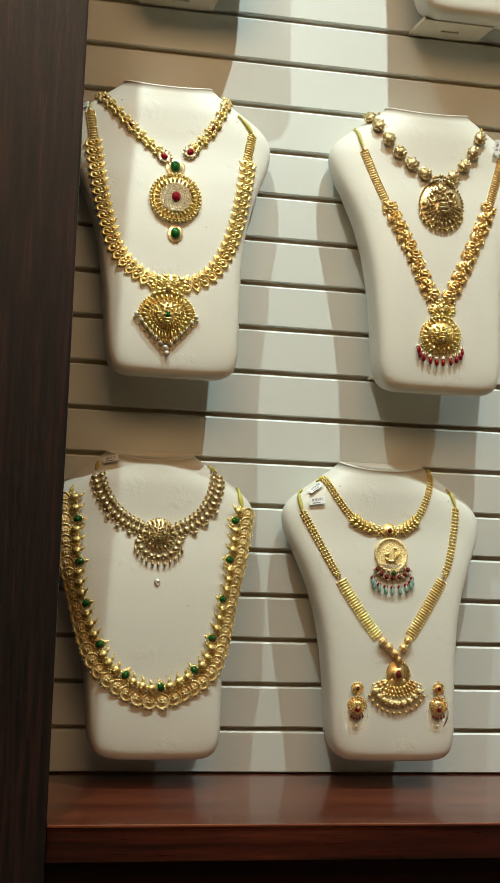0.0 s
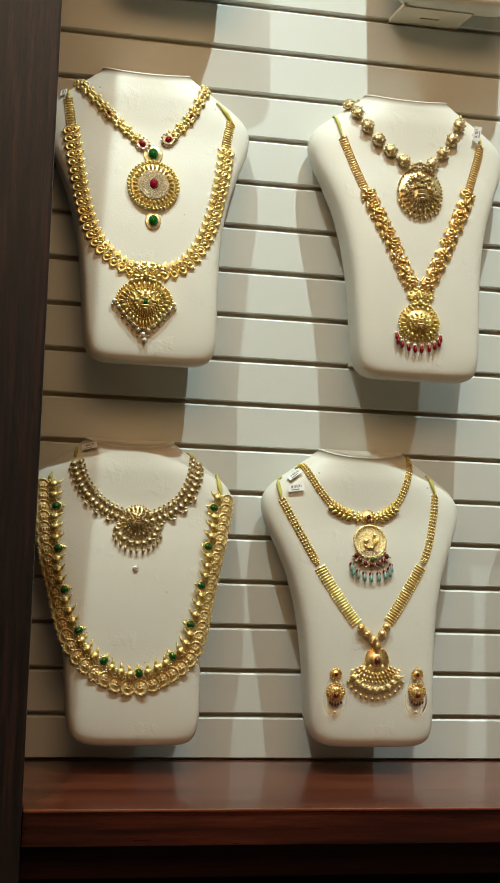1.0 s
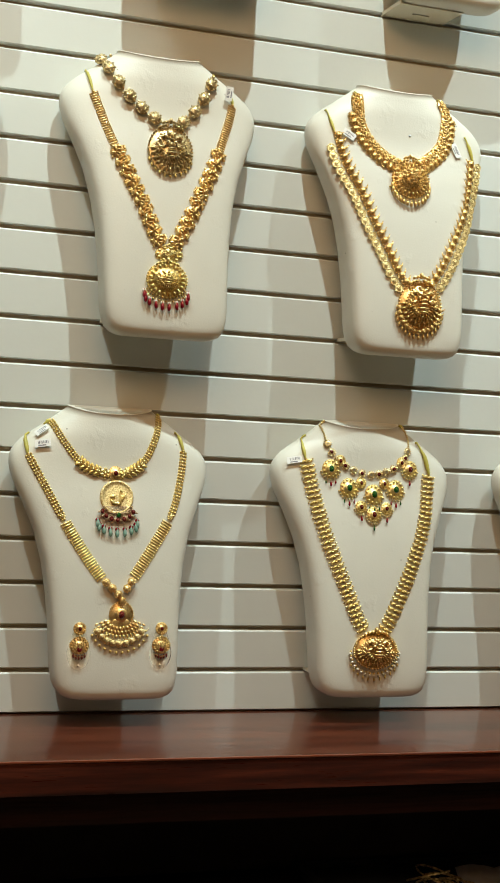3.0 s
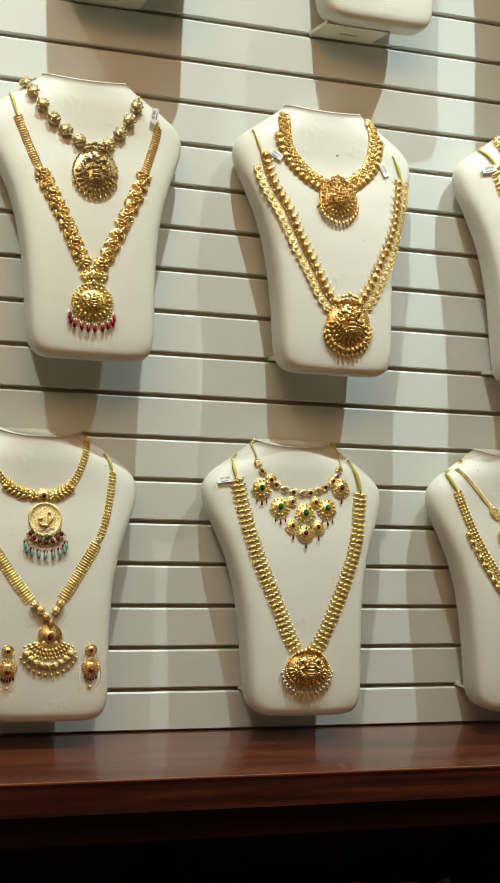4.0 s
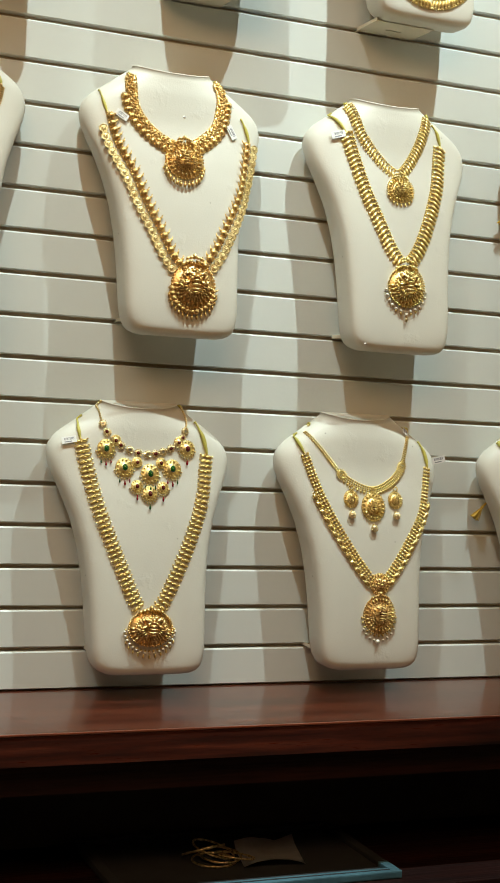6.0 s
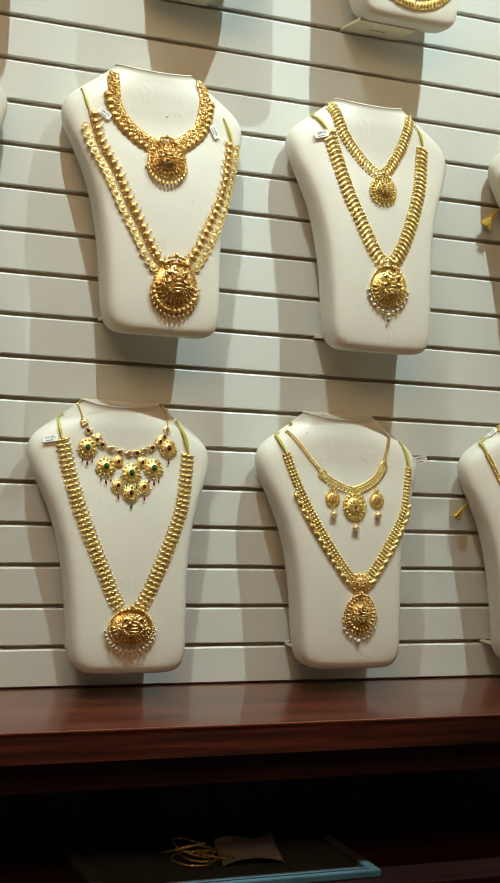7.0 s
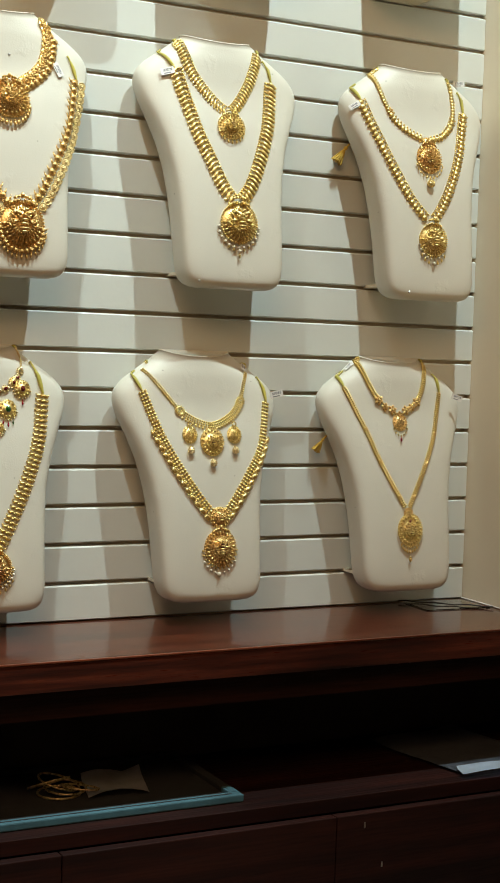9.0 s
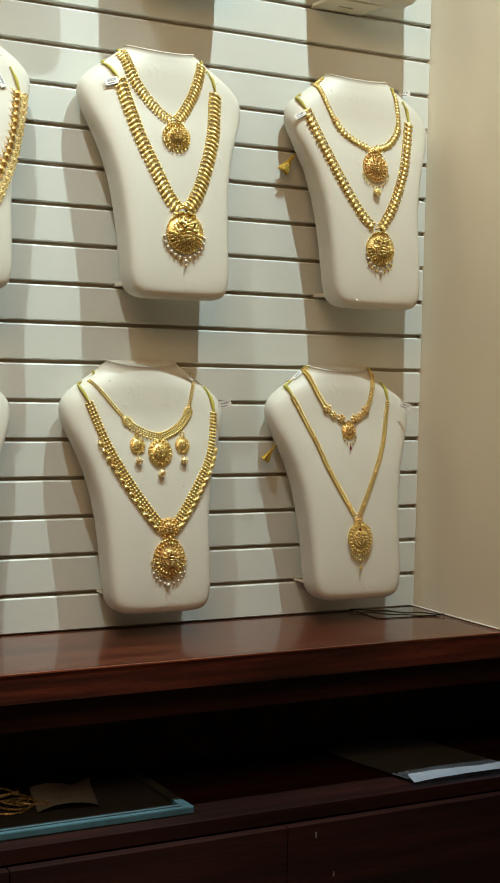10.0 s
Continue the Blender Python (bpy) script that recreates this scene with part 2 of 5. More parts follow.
# ---- display busts ----
# height above the foot: half width, y of the edge, forward bulge, backward bulge, squareness
STATIONS = [
    (0.000, 0.0580, -0.069, 0.0215, 0.010, 4.7),
    (0.0015, 0.0655, -0.069, 0.0258, 0.016, 4.8),
    (0.005, 0.0730, -0.069, 0.0290, 0.021, 5.0),
    (0.011, 0.0785, -0.069, 0.0309, 0.026, 5.3),
    (0.020, 0.0820, -0.0685, 0.0318, 0.029, 5.6),
    (0.034, 0.0845, -0.068, 0.0322, 0.031, 5.7),
    (0.060, 0.0855, -0.066, 0.0330, 0.032, 5.6),
    (0.100, 0.0870, -0.0625, 0.0335, 0.033, 5.3),
    (0.140, 0.0900, -0.057, 0.0345, 0.033, 5.0),
    (0.180, 0.0955, -0.050, 0.0360, 0.031, 4.7),
    (0.220, 0.1055, -0.042, 0.0375, 0.028, 4.3),
    (0.255, 0.1190, -0.033, 0.0395, 0.023, 3.9),
    (0.285, 0.1325, -0.026, 0.0390, 0.019, 3.4),
    (0.305, 0.1375, -0.022, 0.0390, 0.017, 3.2),
    (0.322, 0.1355, -0.021, 0.0385, 0.016, 2.8),
    (0.338, 0.1230, -0.021, 0.0370, 0.016, 2.6),
    (0.352, 0.1030, -0.022, 0.0350, 0.017, 2.5),
    (0.366, 0.0830, -0.022, 0.0330, 0.018, 2.4),
    (0.377, 0.0680, -0.022, 0.0320, 0.019, 2.3),
    (0.385, 0.0580, -0.022, 0.0310, 0.019, 2.2),
]
NECK_DIP, LEAN = 0.009, -0.040


def station(h):
    h = max(0.0, min(STATIONS[-1][0], h))
    for a, b in zip(STATIONS, STATIONS[1:]):
        if h <= b[0]:
            k = (h - a[0]) / (b[0] - a[0])
            return [p + (q - p) * k for p, q in zip(a, b)]
    return list(STATIONS[-1])


def front(u, h):
    """y of the bust's front at u across and h up."""
    _, w, ye, df, db, n = station(h)
    q = min(1.0, abs(u) / w)
    return ye - df * (1 - q ** n) ** (1 / n)


def bust_bm():
    bm = bmesh.new()
    loops, N = [], 56
    # finer rows between the stations
    hs = []
    for a, b in zip(STATIONS, STATIONS[1:]):
        k = max(1, round((b[0] - a[0]) / 0.006))
        hs += [a[0] + (b[0] - a[0]) * i / k for i in range(k)]
    hs.append(STATIONS[-1][0])

    def smooth_station(h):
        rows = [station(h + d) for d in (-0.006, -0.003, 0, 0.003, 0.006)] if 0.02 < h < 0.375 else [station(h)]
        return [sum(c) / len(rows) for c in zip(*rows)]

    for h in hs:
        _, w, ye, df, db, n = smooth_station(h)
        dip = NECK_DIP * max(0.0, (h - 0.345) / 0.04)
        ring = []
        for i in range(N):
            a = 2 * math.pi * i / N
            c, s = math.cos(a), math.sin(a)
            u = w * math.copysign(abs(c) ** (2 / n), c)
            v = abs(s) ** (2 / n)
            y = ye - df * v if s > 0 else ye + db * v
            ring.append(bm.verts.new((u + LEAN * h, y, h - dip * max(0, s) ** 1.5)))
        loops.append(ring)
    for a, b in zip(loops, loops[1:]):
        for i in range(N):
            bm.faces.new((a[i], a[(i + 1) % N], b[(i + 1) % N], b[i]))
    bm.faces.new(loops[0][::-1])
    # the neck: a thin rolled rim round a slightly sunken top
    cx = sum((v.co for v in loops[-1]), Vector()) / N
    prev = loops[-1]
    for k, dz in ((1.014, 0.0005), (1.017, 0.0015), (1.0, 0.0021), (0.95, 0.0017), (0.93, 0.0002)):
        ring = [bm.verts.new(cx + (v.co - cx) * k + Vector((0, 0, dz))) for v in loops[-1]]
        for i in range(N):
            bm.faces.new((prev[i], prev[(i + 1) % N], ring[(i + 1) % N], ring[i]))
        prev = ring
    bm.faces.new(prev)
    bmesh.ops.recalc_face_normals(bm, faces=bm.faces[:])
    return bm


BUST = mesh_of("necklace_bust", bust_bm(), LEATHER, True)
ROW_Z = {"low": 0.9360, "mid": 1.4190, "top": 1.9200}
# column centres of the busts, row by row, and of what hangs on them
PLACES = {
    ("low", 0): 0.265, ("low", 1): 0.579, ("low", 2): 0.950, ("low", 3): 1.304, ("low", 4): 1.663,
    ("mid", 0): 0.264, ("mid", 1): 0.620, ("mid", 2): 0.973, ("mid", 3): 1.324, ("mid", 4): 1.686,
    ("top", 0): 0.280, ("top", 1): 0.655, ("top", 2): 1.013, ("top", 3): 1.338, ("top", 4): 1.668,
}
HANG = {
    ("low", 0): 0.258, ("low", 1): 0.571, ("low", 2): 0.942, ("low", 3): 1.295, ("low", 4): 1.652,
    ("mid", 0): 0.254, ("mid", 1): 0.610, ("mid", 2): 0.968, ("mid", 3): 1.314, ("mid", 4): 1.669,
    ("top", 3): 1.338,
}
WORDS = {"low": "cream leatherette necklace bust on a bracket above the counter", "mid": "cream leatherette necklace bust on a slatwall bracket",
         "top": "cream leatherette necklace bust high on a slatwall bracket"}


def bracket_bm():
    """A narrow folded tray with turned-up sides and a slot, hooked into a groove."""
    bm = bmesh.new()
    hw, d, th = 0.048, 0.066, 0.0016
    box_bm((-hw, -d, -th), (-0.013, 0.0, 0), 0, bm)
    box_bm((0.013, -d, -th), (hw, 0.0, 0), 0, bm)
    box_bm((-0.013, -d, -th), (0.013, -0.031, 0), 0, bm)
    box_bm((-0.013, -0.025, -th), (0.013, 0.0, 0), 0, bm)
    for sg in (-1, 1):
        a, b = sorted((sg * hw, sg * (hw + 0.0014)))
        box_bm((a, -d, -th), (b, 0.0, 0.0035), 0.0004, bm)
    box_bm((-hw, 0.0, -0.0022), (hw, 0.011, 0), 0, bm)
    return bm


BRK = mesh_of("bust_bracket", bracket_bm(), BRACKET)
GROOVE_OF = {"low": 0, "mid": 8, "top": 16}
for (row, col), x in PLACES.items():
    ob = new("necklace_bust", BUST)
    ob.matrix_world = pose(x, 0, ROW_Z[row])
    tagged(ob, WORDS[row], "display bust", "display busts")
    br = new("bust_bracket", BRK)
    br.matrix_world = pose(x - 0.023, 0, BASE + FIRST + GROOVE_OF[row] * PITCH + 0.0015)
    tagged(br, "cream metal bracket hooked into the slatwall", "bracket", "bust brackets")


# ---- jewellery: small shapes ----
class Soup:
    """Gathers small solids into one mesh."""

    def __init__(self):
        self.v, self.f = [], []

    def grid(self, rows, closed=True):
        """Rows of points joined into a skin."""
        k, n = len(self.v), len(rows[0])
        for r in rows:
            self.v += [tuple(p) for p in r]
        for i in range(len(rows) - 1):
            for j in range(n if closed else n - 1):
                a, b = k + i * n + j, k + i * n + (j + 1) % n
                self.f.append((a, b, b + n, a + n))
        return self

    def blob(self, c, r, turn=0.0, seg=8, rings=5):
        """An ellipsoid, turned about the outward axis by degrees."""
        if isinstance(r, (int, float)):
            r = (r, r, r)
        ca, sa = math.cos(radians(turn)), math.sin(radians(turn))
        rows = []
        for i in range(rings + 1):
            p = math.pi * i / rings
            s, z = max(math.sin(p), 0.02), math.cos(p)
            row = []
            for j in range(seg):
                a = 2 * math.pi * j / seg
                x, y = r[0] * s * math.cos(a), r[1] * s * math.sin(a)
                row.append((c[0] + x * ca - y * sa, c[1] + x * sa + y * ca, c[2] + r[2] * z))
            rows.append(row[::-1])
        return self.grid(rows)

    def lathe(self, prof, seg=24, c=(0, 0, 0), squash=(1, 1), wave=0, depth=0.0, axis="z"):
        """Turned about the outward axis; wave and depth scallop the rim. axis 'y' hangs it."""
        rows = []
        for r, z in prof:
            row = []
            for j in range(seg):
                a = 2 * math.pi * j / seg
                q = r * (1 + depth * math.cos(wave * a))
                if axis == "z":
                    row.append((c[0] + q * squash[0] * math.cos(a), c[1] + q * squash[1] * math.sin(a), c[2] + z))
                else:
                    row.append((c[0] + q * math.cos(a), c[1] + z, c[2] + q * math.sin(a)))
            rows.append(row)
        return self.grid(rows)

    def ring(self, r, n, size, c=(0, 0, 0), squash=(1, 1), a0=0.0, a1=360.0, seg=6, rings=4):
        """Beads along an ellipse."""
        for i in range(n):
            a = radians(a0 + (a1 - a0) * (i / n if a1 - a0 >= 360 else i / max(1, n - 1)))
            self.blob((c[0] + r * squash[0] * math.cos(a), c[1] + r * squash[1] * math.sin(a), c[2]), size, math.degrees(a), seg, rings)
        return self

    def tube(self, pts, r, seg=6):
        rows = []
        for i, p in enumerate(pts):
            d = Vector(pts[min(i + 1, len(pts) - 1)]) - Vector(pts[max(i - 1, 0)])
            q = d.to_track_quat("Z", "Y")
            k = r if not callable(r) else r(i / (len(pts) - 1))
            rows.append([Vector(p) + q @ Vector((k * math.cos(2 * math.pi * j / seg), k * math.sin(2 * math.pi * j / seg), 0)) for j in range(seg)])
        return self.grid(rows)

    def mesh(self, name, material):
        me = bpy.data.meshes.new(name)
        me.from_pydata(self.v, [], self.f)
        me.materials.append(material)
        for p in me.polygons:
            p.use_smooth = True
        return me


MM = 0.001


def shape(name, material, **k):
    """Small repeated shapes, in metres: x towards the neck, y along, z outwards."""
    s, rnd = Soup(), random.Random(k.get("seed", 3))
    if name == "ball":
        s.blob((0, 0, 0), 1.0 * MM, 0, 10, 6)
    elif name == "coin":
        s.lathe([(0.3 * MM, 2.1 * MM), (2.6 * MM, 1.8 * MM), (4.6 * MM, 1.2 * MM), (6.0 * MM, 0.7 * MM), (6.7 * MM, 1.7 * MM), (7.4 * MM, 1.6 * MM), (7.7 * MM, 0.8 * MM), (7.4 * MM, -0.2 * MM)], 22)
        s.blob((-1.2 * MM, 0, 1.5 * MM), (1.8 * MM, 3.4 * MM, 0.9 * MM), 0, 8, 4).blob((0.9 * MM, 0, 1.8 * MM), (1.6 * MM, 1.7 * MM, 1.1 * MM), 0, 8, 4).blob((3.1 * MM, 0, 1.6 * MM), 1.0 * MM, 0, 8, 4)
        for sg in (-1, 1):
            s.blob((0.6 * MM, sg * 2.7 * MM, 1.5 * MM), (2.3 * MM, 0.6 * MM, 0.7 * MM), sg * 25, 7, 4)
            s.blob((2.4 * MM, sg * 3.9 * MM, 0.9 * MM), (1.3 * MM, 0.5 * MM, 0.6 * MM), sg * rnd.uniform(30, 60), 6, 4)
        s.ring(5.9 * MM, 16, 0.42 * MM, (0, 0, 1.1 * MM), (1, 1), 100, 260, 5, 3)
        for a in (150, 180, 210):
            s.blob((8.2 * MM * math.cos(radians(a)), 8.2 * MM * math.sin(radians(a)), 0.7 * MM), 0.9 * MM, 0, 6, 4)
    elif name == "mango":
        s.blob((-0.6 * MM, 0, 1.6 * MM), (4.2 * MM, 3.6 * MM, 2.6 * MM), 0, 10, 6)
        s.blob((3.2 * MM, 0.8 * MM, 1.6 * MM), (2.6 * MM, 1.5 * MM, 1.5 * MM), 25, 8, 4)
        s.tube([(3.4 * MM, 0.8 * MM, 1.8 * MM), (4.9 * MM, 1.4 * MM, 2.0 * MM), (6.0 * MM, 2.2 * MM, 1.9 * MM), (6.7 * MM, 3.2 * MM, 1.7 * MM)], lambda t: (1.5 - 1.15 * t) * MM, 6)
        s.blob((6.8 * MM, 3.3 * MM, 1.7 * MM), 0.8 * MM, 0, 6, 4)
        s.ring(4.6 * MM, 9, 0.85 * MM, (-0.6 * MM, 0, 1.0 * MM), (1, 0.9), 70, 290)
        s.blob((0.2 * MM, -0.6 * MM, 3.7 * MM), (2.2 * MM, 0.8 * MM, 0.9 * MM), 30, 6, 4)
        s.blob((-2.0 * MM, 1.0 * MM, 3.3 * MM), (1.7 * MM, 0.7 * MM, 0.9 * MM), -40, 6, 4)
        s.blob((0.6 * MM, 2.0 * MM, 3.0 * MM), (1.5 * MM, 0.6 * MM, 0.8 * MM), 70, 6, 4)
    elif name == "bar":
        s.blob((0, 0, 0.6 * MM), (5.6 * MM, 1.25 * MM, 1.5 * MM), 0, 10, 6)
        for x in (-5.4, 5.4):
            s.blob((x * MM, 0, 0.7 * MM), 1.25 * MM, 0, 8, 4)
    elif name == "triple":
        for x in (-3.4, 0, 3.4):
            s.blob((x * MM, 0, 0.8 * MM), 1.75 * MM, 0, 8, 5)
    elif name == "chevron":
        s.blob((-1.6 * MM, 0.4 * MM, 1.0 * MM), (4.6 * MM, 2.0 * MM, 2.0 * MM), 24, 10, 5)
        s.blob((-5.2 * MM, -0.8 * MM, 0.8 * MM), (2.0 * MM, 1.7 * MM, 1.5 * MM), 0, 8, 4)
        s.blob((3.2 * MM, 1.0 * MM, 1.2 * MM), (2.2 * MM, 1.3 * MM, 1.5 * MM), -20, 8, 4)
        s.blob((5.6 * MM, 1.0 * MM, 0.9 * MM), 1.15 * MM, 0, 6, 4)
    elif name == "comma":
        for y, sg in ((0.0, 1),):
            s.lathe([(0.3 * MM, 2.7 * MM), (1.1 * MM, 2.4 * MM), (1.6 * MM, 1.3 * MM), (2.2 * MM, 1.4 * MM), (2.8 * MM, 2.1 * MM), (3.5 * MM, 1.5 * MM), (3.7 * MM, -0.2 * MM)], 14, (-2.9 * MM, 0, 0), (1.1, 0.95))
            s.lathe([(0.3 * MM, 2.9 * MM), (0.9 * MM, 2.6 * MM), (1.3 * MM, 1.6 * MM), (2.1 * MM, 2.4 * MM), (2.8 * MM, 1.5 * MM), (2.9 * MM, -0.2 * MM)], 14, (2.1 * MM, 0.6 * MM, 0), (1.15, 0.95))
            s.blob((4.6 * MM, 1.0 * MM, 1.0 * MM), (2.0 * MM, 1.0 * MM, 1.0 * MM), 20, 6, 4)
            s.blob((-6.8 * MM, 0, 0.8 * MM), 1.0 * MM, 0, 6, 4)
            s.blob((-1.0 * MM, -1.6 * MM, 1.4 * MM), (3.0 * MM, 0.8 * MM, 0.9 * MM), -15, 8, 4)
    elif name == "lump":
        s.blob((0, 0, 0.8 * MM), (6.2 * MM, 5.4 * MM, 1.5 * MM), 0, 12, 6)
        for i in range(8):
            a, d = 137.5 * i + rnd.uniform(-20, 20), 5.2 * math.sqrt((i + 0.4) / 8)
            s.blob((d * math.cos(radians(a)) * MM, d * 0.9 * math.sin(radians(a)) * MM, (2.6 - 0.2 * d) * MM), (rnd.uniform(2.2, 3.2) * MM, rnd.uniform(1.1, 1.5) * MM, rnd.uniform(1.5, 2.2) * MM), rnd.choice((20, 60, 90, 120, 160)), 8, 5)
        for i in range(7):
            s.blob((rnd.choice((-5.6, 5.6)) * MM, rnd.uniform(-3.4, 3.4) * MM, 1.0 * MM), 1.2 * MM, 0, 6, 4)
    elif name == "antique_bead":
        s.blob((0, 0, 3.2 * MM), (4.8 * MM, 5.0 * MM, 4.2 * MM), 0, 12, 7)
        for i in range(16):
            a, p = 137.5 * i + rnd.uniform(-15, 15), 1.45 * math.sqrt((i + 0.5) / 16)
            s.blob((4.4 * MM * math.sin(p) * math.cos(radians(a)), 4.6 * MM * math.sin(p) * math.sin(radians(a)), (3.2 + 3.9 * math.cos(p)) * MM), (1.9 * MM, 0.75 * MM, 0.75 * MM), rnd.choice((20, 70, 110, 150)), 6, 4)
    elif name == "floret":
        for i in range(6):
            a = 60 * i
            s.blob((2.7 * MM * math.cos(radians(a)), 2.7 * MM * math.sin(radians(a)), 1.0 * MM), (1.7 * MM, 1.35 * MM, 1.1 * MM), a, 8, 4)
        s.lathe([(2.1 * MM, 0.9 * MM), (2.3 * MM, 1.9 * MM), (1.8 * MM, 2.0 * MM), (1.6 * MM, 1.2 * MM)], 12)
        s.blob((0, 0, 1.7 * MM), 1.3 * MM, 0, 8, 4)
    elif name == "leaf":
        s.blob((1.0 * MM, 0, 1.6 * MM), (4.6 * MM, 1.7 * MM, 1.5 * MM), 35, 10, 5)
        s.blob((-2.0 * MM, 0, 1.4 * MM), (3.8 * MM, 1.6 * MM, 1.4 * MM), -40, 10, 5)
        s.blob((0, 0, 2.2 * MM), 1.5 * MM, 0, 8, 4)
    elif name == "lozenge":
        s.blob((-2.7 * MM, 0, 0.9 * MM), (2.9 * MM, 1.5 * MM, 1.5 * MM), 22, 8, 5)
        s.blob((2.7 * MM, 0, 0.9 * MM), (2.9 * MM, 1.5 * MM, 1.5 * MM), -22, 8, 5)
        s.blob((0, -0.7 * MM, 1.5 * MM), 1.25 * MM, 0, 8, 4)
        for x in (-5.6, 5.6):
            s.blob((x * MM, 1.0 * MM, 0.7 * MM), 0.95 * MM, 0, 6, 4)
    elif name == "twin":
        for x in (-1.6, 1.6):
            s.blob((x * MM, 0, 0.9 * MM), (1.9 * MM, 1.25 * MM, 1.6 * MM), 0, 8, 5)
    elif name == "paisley":
        s.blob((0, 0, 1.0 * MM), (2.4 * MM, 4.2 * MM, 1.6 * MM), 18, 10, 5)
        s.ring(3.2 * MM, 10, 0.6 * MM, (0, 0, 1.4 * MM), (0.8, 1.4))
        s.blob((0.4 * MM, 0.6 * MM, 2.4 * MM), (0.9 * MM, 2.2 * MM, 0.8 * MM), 10, 6, 4)
    elif name == "round_link":
        s.lathe([(0.5 * MM, 2.2 * MM), (1.8 * MM, 1.9 * MM), (2.6 * MM, 0.9 * MM), (2.4 * MM, -0.2 * MM)], 12, (-0.8 * MM, 0, 0))
        s.blob((2.4 * MM, 0.6 * MM, 1.0 * MM), (1.5 * MM, 0.9 * MM, 1.1 * MM), 25, 6, 4)
        s.blob((-3.8 * MM, 0, 0.8 * MM), 0.8 * MM, 0, 6, 4)
    elif name == "drop":
        s.lathe([(0.15 * MM, 0.0), (0.55 * MM, -1.2 * MM), (1.25 * MM, -3.6 * MM), (1.35 * MM, -4.8 * MM), (0.9 * MM, -6.2 * MM), (0.1 * MM, -6.8 * MM)], 8, (0, 0, 1.4 * MM), axis="y")
    elif name == "spike":
        s.blob((0, 0, 1.2 * MM), 0.9 * MM, 0, 6, 4)
        s.lathe([(0.9 * MM, -0.6 * MM), (1.5 * MM, -2.0 * MM), (1.2 * MM, -3.6 * MM), (0.1 * MM, -4.9 * MM)], 8, (0, 0, 1.2 * MM), axis="y")
    elif name == "oval_gem":
        s.lathe([(0.2 * MM, 1.9 * MM), (1.4 * MM, 1.6 * MM), (2.3 * MM, 0.9 * MM), (2.6 * MM, 0.0)], 12, (0, 0, 0), (1.0, 1.25))
    elif name == "bezel":
        s.lathe([(2.0 * MM, 0.6 * MM), (3.0 * MM, 1.3 * MM), (3.5 * MM, 0.8 * MM), (3.5 * MM, -0.3 * MM)], 14, (0, 0, 0), (1.0, 1.2))
        s.ring(3.9 * MM, 14, 0.65 * MM, (0, 0, 0.6 * MM), (1.0, 1.2))
    elif name == "pear":
        s.lathe([(0.2 * MM, 2.0 * MM), (1.6 * MM, 1.6 * MM), (2.6 * MM, 0.6 * MM), (2.8 * MM, -0.2 * MM)], 12, (0, -0.6 * MM, 0), (0.9, 1.1))
        s.blob((0, 2.6 * MM, 0.5 * MM), (1.1 * MM, 1.7 * MM, 0.9 * MM), 0, 8, 4)
    elif name == "cluster":
        s.lathe([(1.6 * MM, 1.6 * MM), (3.6 * MM, 2.0 * MM), (4.6 * MM, 1.0 * MM), (4.6 * MM, -0.2 * MM)], 14)
        s.ring(5.4 * MM, 12, 0.95 * MM, (0, 0, 0.7 * MM))
        s.blob((0, 4.8 * MM, 1.6 * MM), (2.2 * MM, 1.4 * MM, 1.4 * MM), 0, 8, 4)
        for a in (-140, -40):
            s.blob((4.0 * MM * math.cos(radians(a)), 4.6 * MM * math.sin(radians(a)), 1.8 * MM), (1.8 * MM, 1.0 * MM, 1.0 * MM), a + 90, 6, 4)
    return s.mesh(name, material)


LIB = {}


def lib(name, material, seed=3):
    key = (name, material.name, seed)
    if key not in LIB:
        LIB[key] = shape(name, material, seed=seed)
    return LIB[key]


